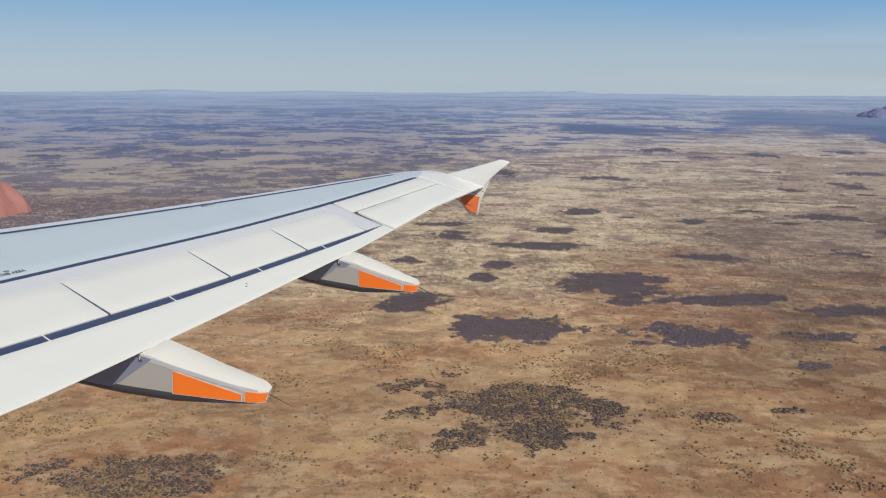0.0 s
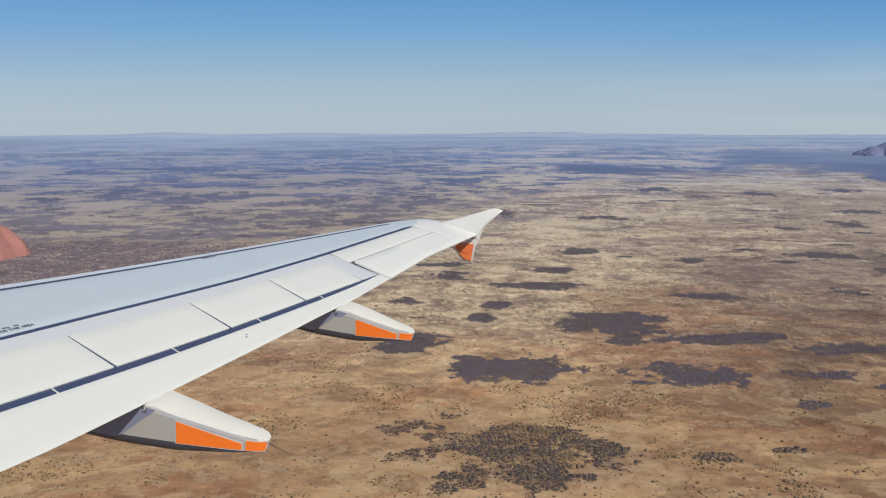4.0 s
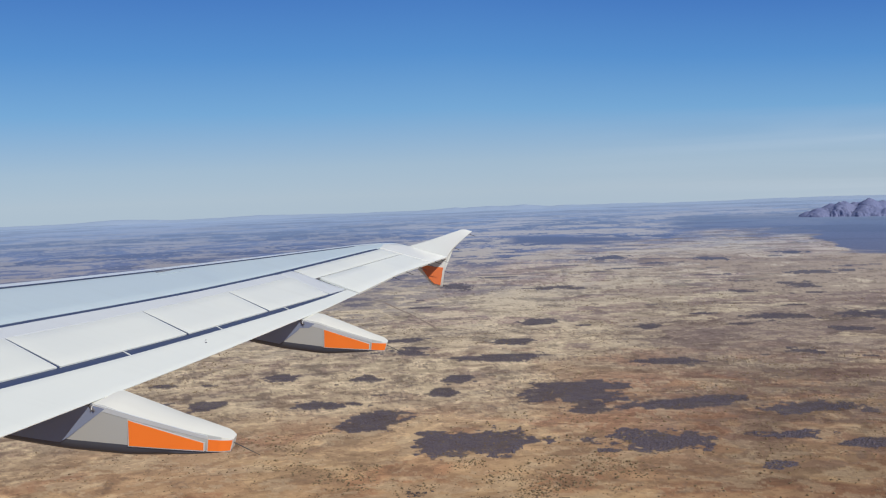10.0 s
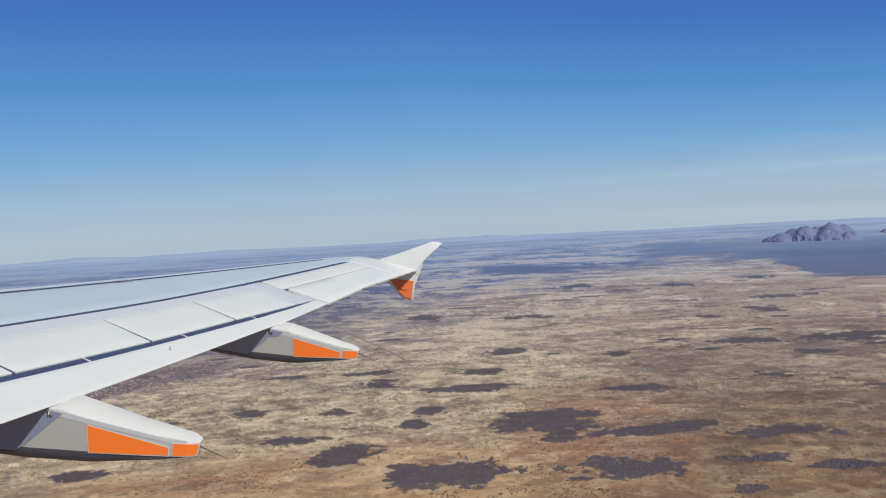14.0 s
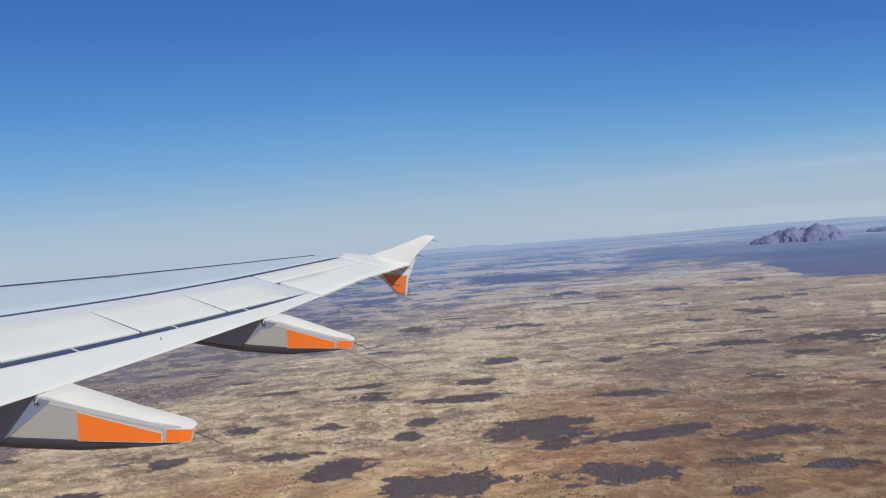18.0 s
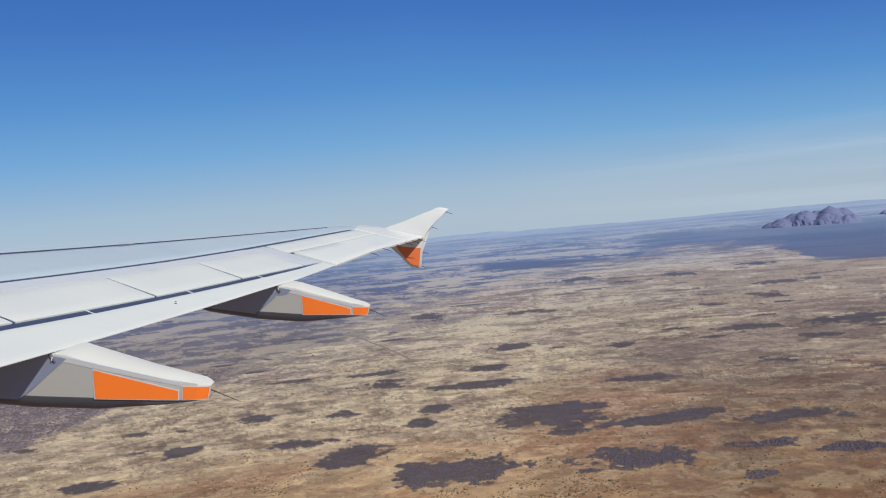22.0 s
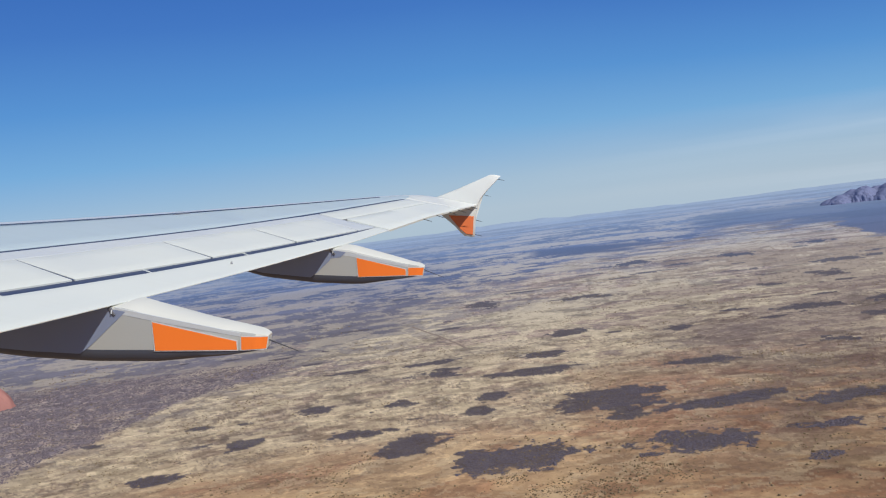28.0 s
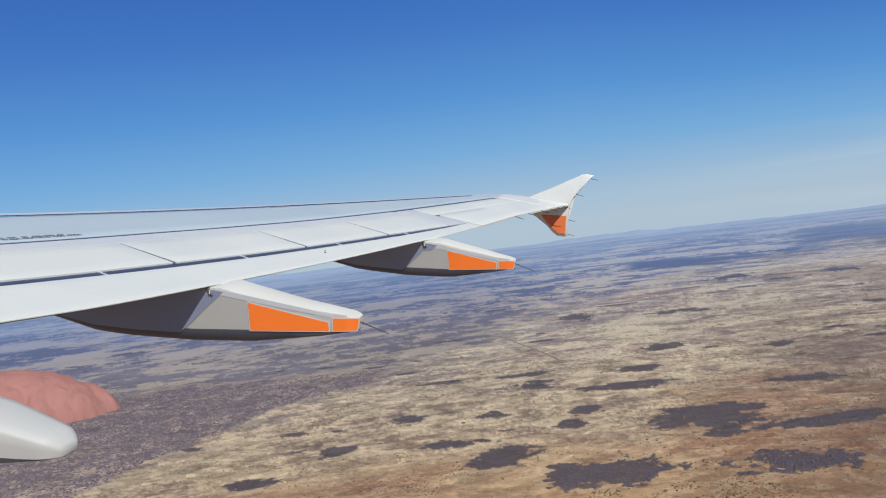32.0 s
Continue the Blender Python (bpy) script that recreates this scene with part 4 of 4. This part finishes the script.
                bm.faces.new((top[k][0], top[k][1], top[k + 1][1], top[k + 1][0]))
                bm.faces.new((bot[k][0], bot[k + 1][0], bot[k + 1][1], bot[k][1]))
            for k in (0, n):
                bm.faces.new((top[k][0], bot[k][0], bot[k][1], top[k][1]))
            part(title, bm, coat, f, words)
    if tail:
        x, z = low[-1][0], (low[-1][1] + crest[-1][1]) / 2
        part("static_wick", rod((x - 0.04, yc, z + 0.02), (x + 0.22, yc + 0.02, z - 0.03), 0.005, 0.002), ROD, f, "thin black static wick")
    return f


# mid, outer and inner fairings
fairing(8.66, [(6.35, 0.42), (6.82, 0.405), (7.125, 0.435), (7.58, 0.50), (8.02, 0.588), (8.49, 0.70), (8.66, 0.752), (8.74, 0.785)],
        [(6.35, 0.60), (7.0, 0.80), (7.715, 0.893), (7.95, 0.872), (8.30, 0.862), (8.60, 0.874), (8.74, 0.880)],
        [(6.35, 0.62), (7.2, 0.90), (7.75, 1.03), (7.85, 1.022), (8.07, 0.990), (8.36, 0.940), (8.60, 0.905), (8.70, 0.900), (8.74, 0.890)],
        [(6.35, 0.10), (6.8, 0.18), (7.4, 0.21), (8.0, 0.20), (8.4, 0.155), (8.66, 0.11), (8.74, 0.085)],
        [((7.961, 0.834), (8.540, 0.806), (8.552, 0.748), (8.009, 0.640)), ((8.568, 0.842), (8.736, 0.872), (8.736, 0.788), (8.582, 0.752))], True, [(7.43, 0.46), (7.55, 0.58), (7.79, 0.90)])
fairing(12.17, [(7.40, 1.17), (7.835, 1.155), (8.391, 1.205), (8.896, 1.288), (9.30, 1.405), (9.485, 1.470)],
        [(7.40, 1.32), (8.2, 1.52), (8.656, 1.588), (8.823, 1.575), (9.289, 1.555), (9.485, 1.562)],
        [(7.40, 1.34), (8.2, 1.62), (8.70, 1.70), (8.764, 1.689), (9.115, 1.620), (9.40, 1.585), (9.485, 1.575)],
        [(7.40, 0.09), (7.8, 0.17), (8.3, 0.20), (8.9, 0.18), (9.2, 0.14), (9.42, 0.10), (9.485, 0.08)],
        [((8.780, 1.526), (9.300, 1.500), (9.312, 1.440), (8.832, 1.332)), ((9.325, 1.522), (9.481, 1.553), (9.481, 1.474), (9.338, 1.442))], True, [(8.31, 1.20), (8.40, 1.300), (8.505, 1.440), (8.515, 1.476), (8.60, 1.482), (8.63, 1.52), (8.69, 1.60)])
fairing(5.93, [(5.70, -0.135), (6.25, -0.155), (6.85, -0.085), (7.35, 0.005), (7.80, 0.100), (8.01, 0.150), (8.14, 0.183)],
        [(5.70, 0.065), (6.55, 0.195), (7.15, 0.285), (7.75, 0.283), (8.05, 0.252), (8.14, 0.240)],
        [(5.70, 0.115), (6.55, 0.285), (7.20, 0.395), (7.75, 0.370), (7.95, 0.318), (8.07, 0.287), (8.14, 0.262)],
        [(5.70, 0.10), (6.25, 0.19), (6.95, 0.22), (7.55, 0.20), (7.85, 0.165), (8.05, 0.130), (8.14, 0.110)], [], False, [])
for yy in (8.45, 11.97):
    y0 = yy + 0.02
    part("hinge_clip", rod((TE(y0) + 0.006, y0 - 0.012, zw(y0) - 0.040), (TE(y0) + 0.008, y0 - 0.014, zw(y0) - 0.068), 0.005, 0.004), TRIM, wing, "small pale hinge clip")
    part("hinge_fitting", rod((TE(y0) - 0.02, y0, zw(y0) - 0.03), (TE(y0) + 0.03, y0, zw(y0) - 0.075), 0.016, 0.010), SEAL, wing, "small dark hinge fitting")


def plate(outline, y, thick, lean=0.0, zc=2.6, taper=0.6):
    """A flat fin with eased edges: outline in x, z; lean pushes its ends outboard with height."""
    bm = bmesh.new()
    cx, cz = sum(p[0] for p in outline) / len(outline), sum(p[1] for p in outline) / len(outline)
    layers = []
    for side, inset in ((-1, 0.0), (-1, 0.05), (1, 0.05), (1, 0.0)):
        layer = []
        for x, z in outline:
            xx, zz = x + (cx - x) * inset, z + (cz - z) * inset
            t = thick * (0.22 if inset == 0 else 1.0) * (1 - taper * min(1, abs(zz - zc) / 0.6))
            layer.append(bm.verts.new((xx, y + lean * (zz - zc) + side * t / 2, zz)))
        layers.append(layer)
    n = len(outline)
    for a, b in zip(layers, layers[1:]):
        if a is layers[1]:
            continue
        for k in range(n):
            bm.faces.new((a[k], a[(k + 1) % n], b[(k + 1) % n], b[k]))
    for k in range(n):
        bm.faces.new((layers[0][k], layers[3][k], layers[3][(k + 1) % n], layers[0][(k + 1) % n]))
    for layer in (layers[1], layers[2]):
        cap = bm.faces.new(layer)
        bmesh.ops.triangulate(bm, faces=[cap])
    return bm


FENCE = [(8.92, 2.60), (9.10, 2.665), (9.45, 2.88), (9.90, 3.182), (9.96, 3.196), (10.069, 3.195), (9.93, 2.98), (9.84, 2.82), (9.805, 2.72),
         (9.80, 2.58), (9.815, 2.40), (9.845, 2.198), (9.80, 2.180), (9.685, 2.175), (9.60, 2.225), (9.45, 2.34), (9.30, 2.425), (9.1, 2.53)]
fence = part("wingtip_fence", plate(FENCE, 17.08, 0.075), FIN_WHITE, wing, "white arrow-shaped wingtip fence", 40)
MARK = [(9.385, 2.445), (9.772, 2.500), (9.778, 2.43), (9.808, 2.212), (9.705, 2.206), (9.615, 2.255), (9.475, 2.365)]
# Darker orange than on the fairings: the fin's shade is put into its colour.
part("orange_panel", plate(MARK, 17.048, 0.016, 0, 2.4, 0.0), SHADED_ORANGE, fence, "orange lower fin panel, darkened for shade")
part("orange_panel", plate(MARK, 17.112, 0.016, 0, 2.4, 0.0), SHADED_ORANGE, fence, "orange lower fin panel, darkened for shade")
for z, x in ((3.14, 10.04), (2.86, 9.87), (2.45, 9.81), (2.23, 9.84)):
    part("static_wick", rod((x - 0.02, 17.08, z), (x + 0.11, 17.08, z - 0.010), 0.005, 0.0025), ROD, fence, "thin black static wick")
for y in (14.9, 15.4, 15.9, 16.25, 16.55, 16.8):
    part("static_wick", rod((TE(y) - 0.03, y, zw(y) - 0.012), (TE(y) + 0.12, y + 0.02, zw(y) - 0.030), 0.006, 0.003), ROD, wing, "thin black static wick")


def small_plate(name, x, y, sx, sy, mat, label, lift=0.004, turn=0.35):
    bm = bmesh.new()
    pts = [(-1, -0.6), (-0.8, -1), (0.8, -1), (1, -0.6), (1, 0.6), (0.8, 1), (-0.8, 1), (-1, 0.6)]
    lo, hi = [], []
    for a, b in pts:
        px_, py_ = x + a * sx + turn * b * sy, y + b * sy
        lo.append(bm.verts.new((px_, py_, zw(py_) - 0.01)))
        hi.append(bm.verts.new((px_, py_, zw(py_) + lift)))
    for k in range(8):
        bm.faces.new((lo[k], lo[(k + 1) % 8], hi[(k + 1) % 8], hi[k]))
    bm.faces.new(hi)
    part(name, bm, mat, wing, label)


small_plate("access_mark", 6.80, 12.25, 0.014, 0.12, UNDER, "small dark access mark")
small_plate("access_mark", 6.90, 12.30, 0.008, 0.26, SKIN, "thin grey scuff mark")
small_plate("latch", 7.92, 10.40, 0.006, 0.010, UNDER, "tiny dark latch", 0.003)
small_plate("latch", 7.90, 10.46, 0.004, 0.008, UNDER, "tiny dark latch", 0.003)


def stencil(text, x, y, size, parent):
    cu = bpy.data.curves.new("stencil", "FONT")
    cu.body, cu.size, cu.extrude, cu.space_character = text, size, 0.0015, 1.05
    cu.align_x, cu.align_y = "RIGHT", "CENTER"
    cu.materials.append(INK)
    ob = new("stencil", cu)
    ob.parent = parent
    slope = math.atan2(zw(y + 0.1) - zw(y - 0.1), 0.2)
    ob.matrix_local = Matrix.Translation((x, y, zw(y) + 0.006)) @ Matrix.Rotation(slope, 4, "X") @ Matrix.Rotation(radians(71.5), 4, "Z")
    ob["label"] = "dark stencilled warning"
    return ob


stencil("WALK OUTSIDE THIS AREA", 6.25, 9.17, 0.057, wing)
for k in range(9):
    small_plate("stencil_bar", 6.15 - 0.034 * k * 1.05, 9.04 - 0.104 * k, 0.012, 0.038 if k % 3 else 0.026, INK, "unreadable dark stencilled bar", 0.003)
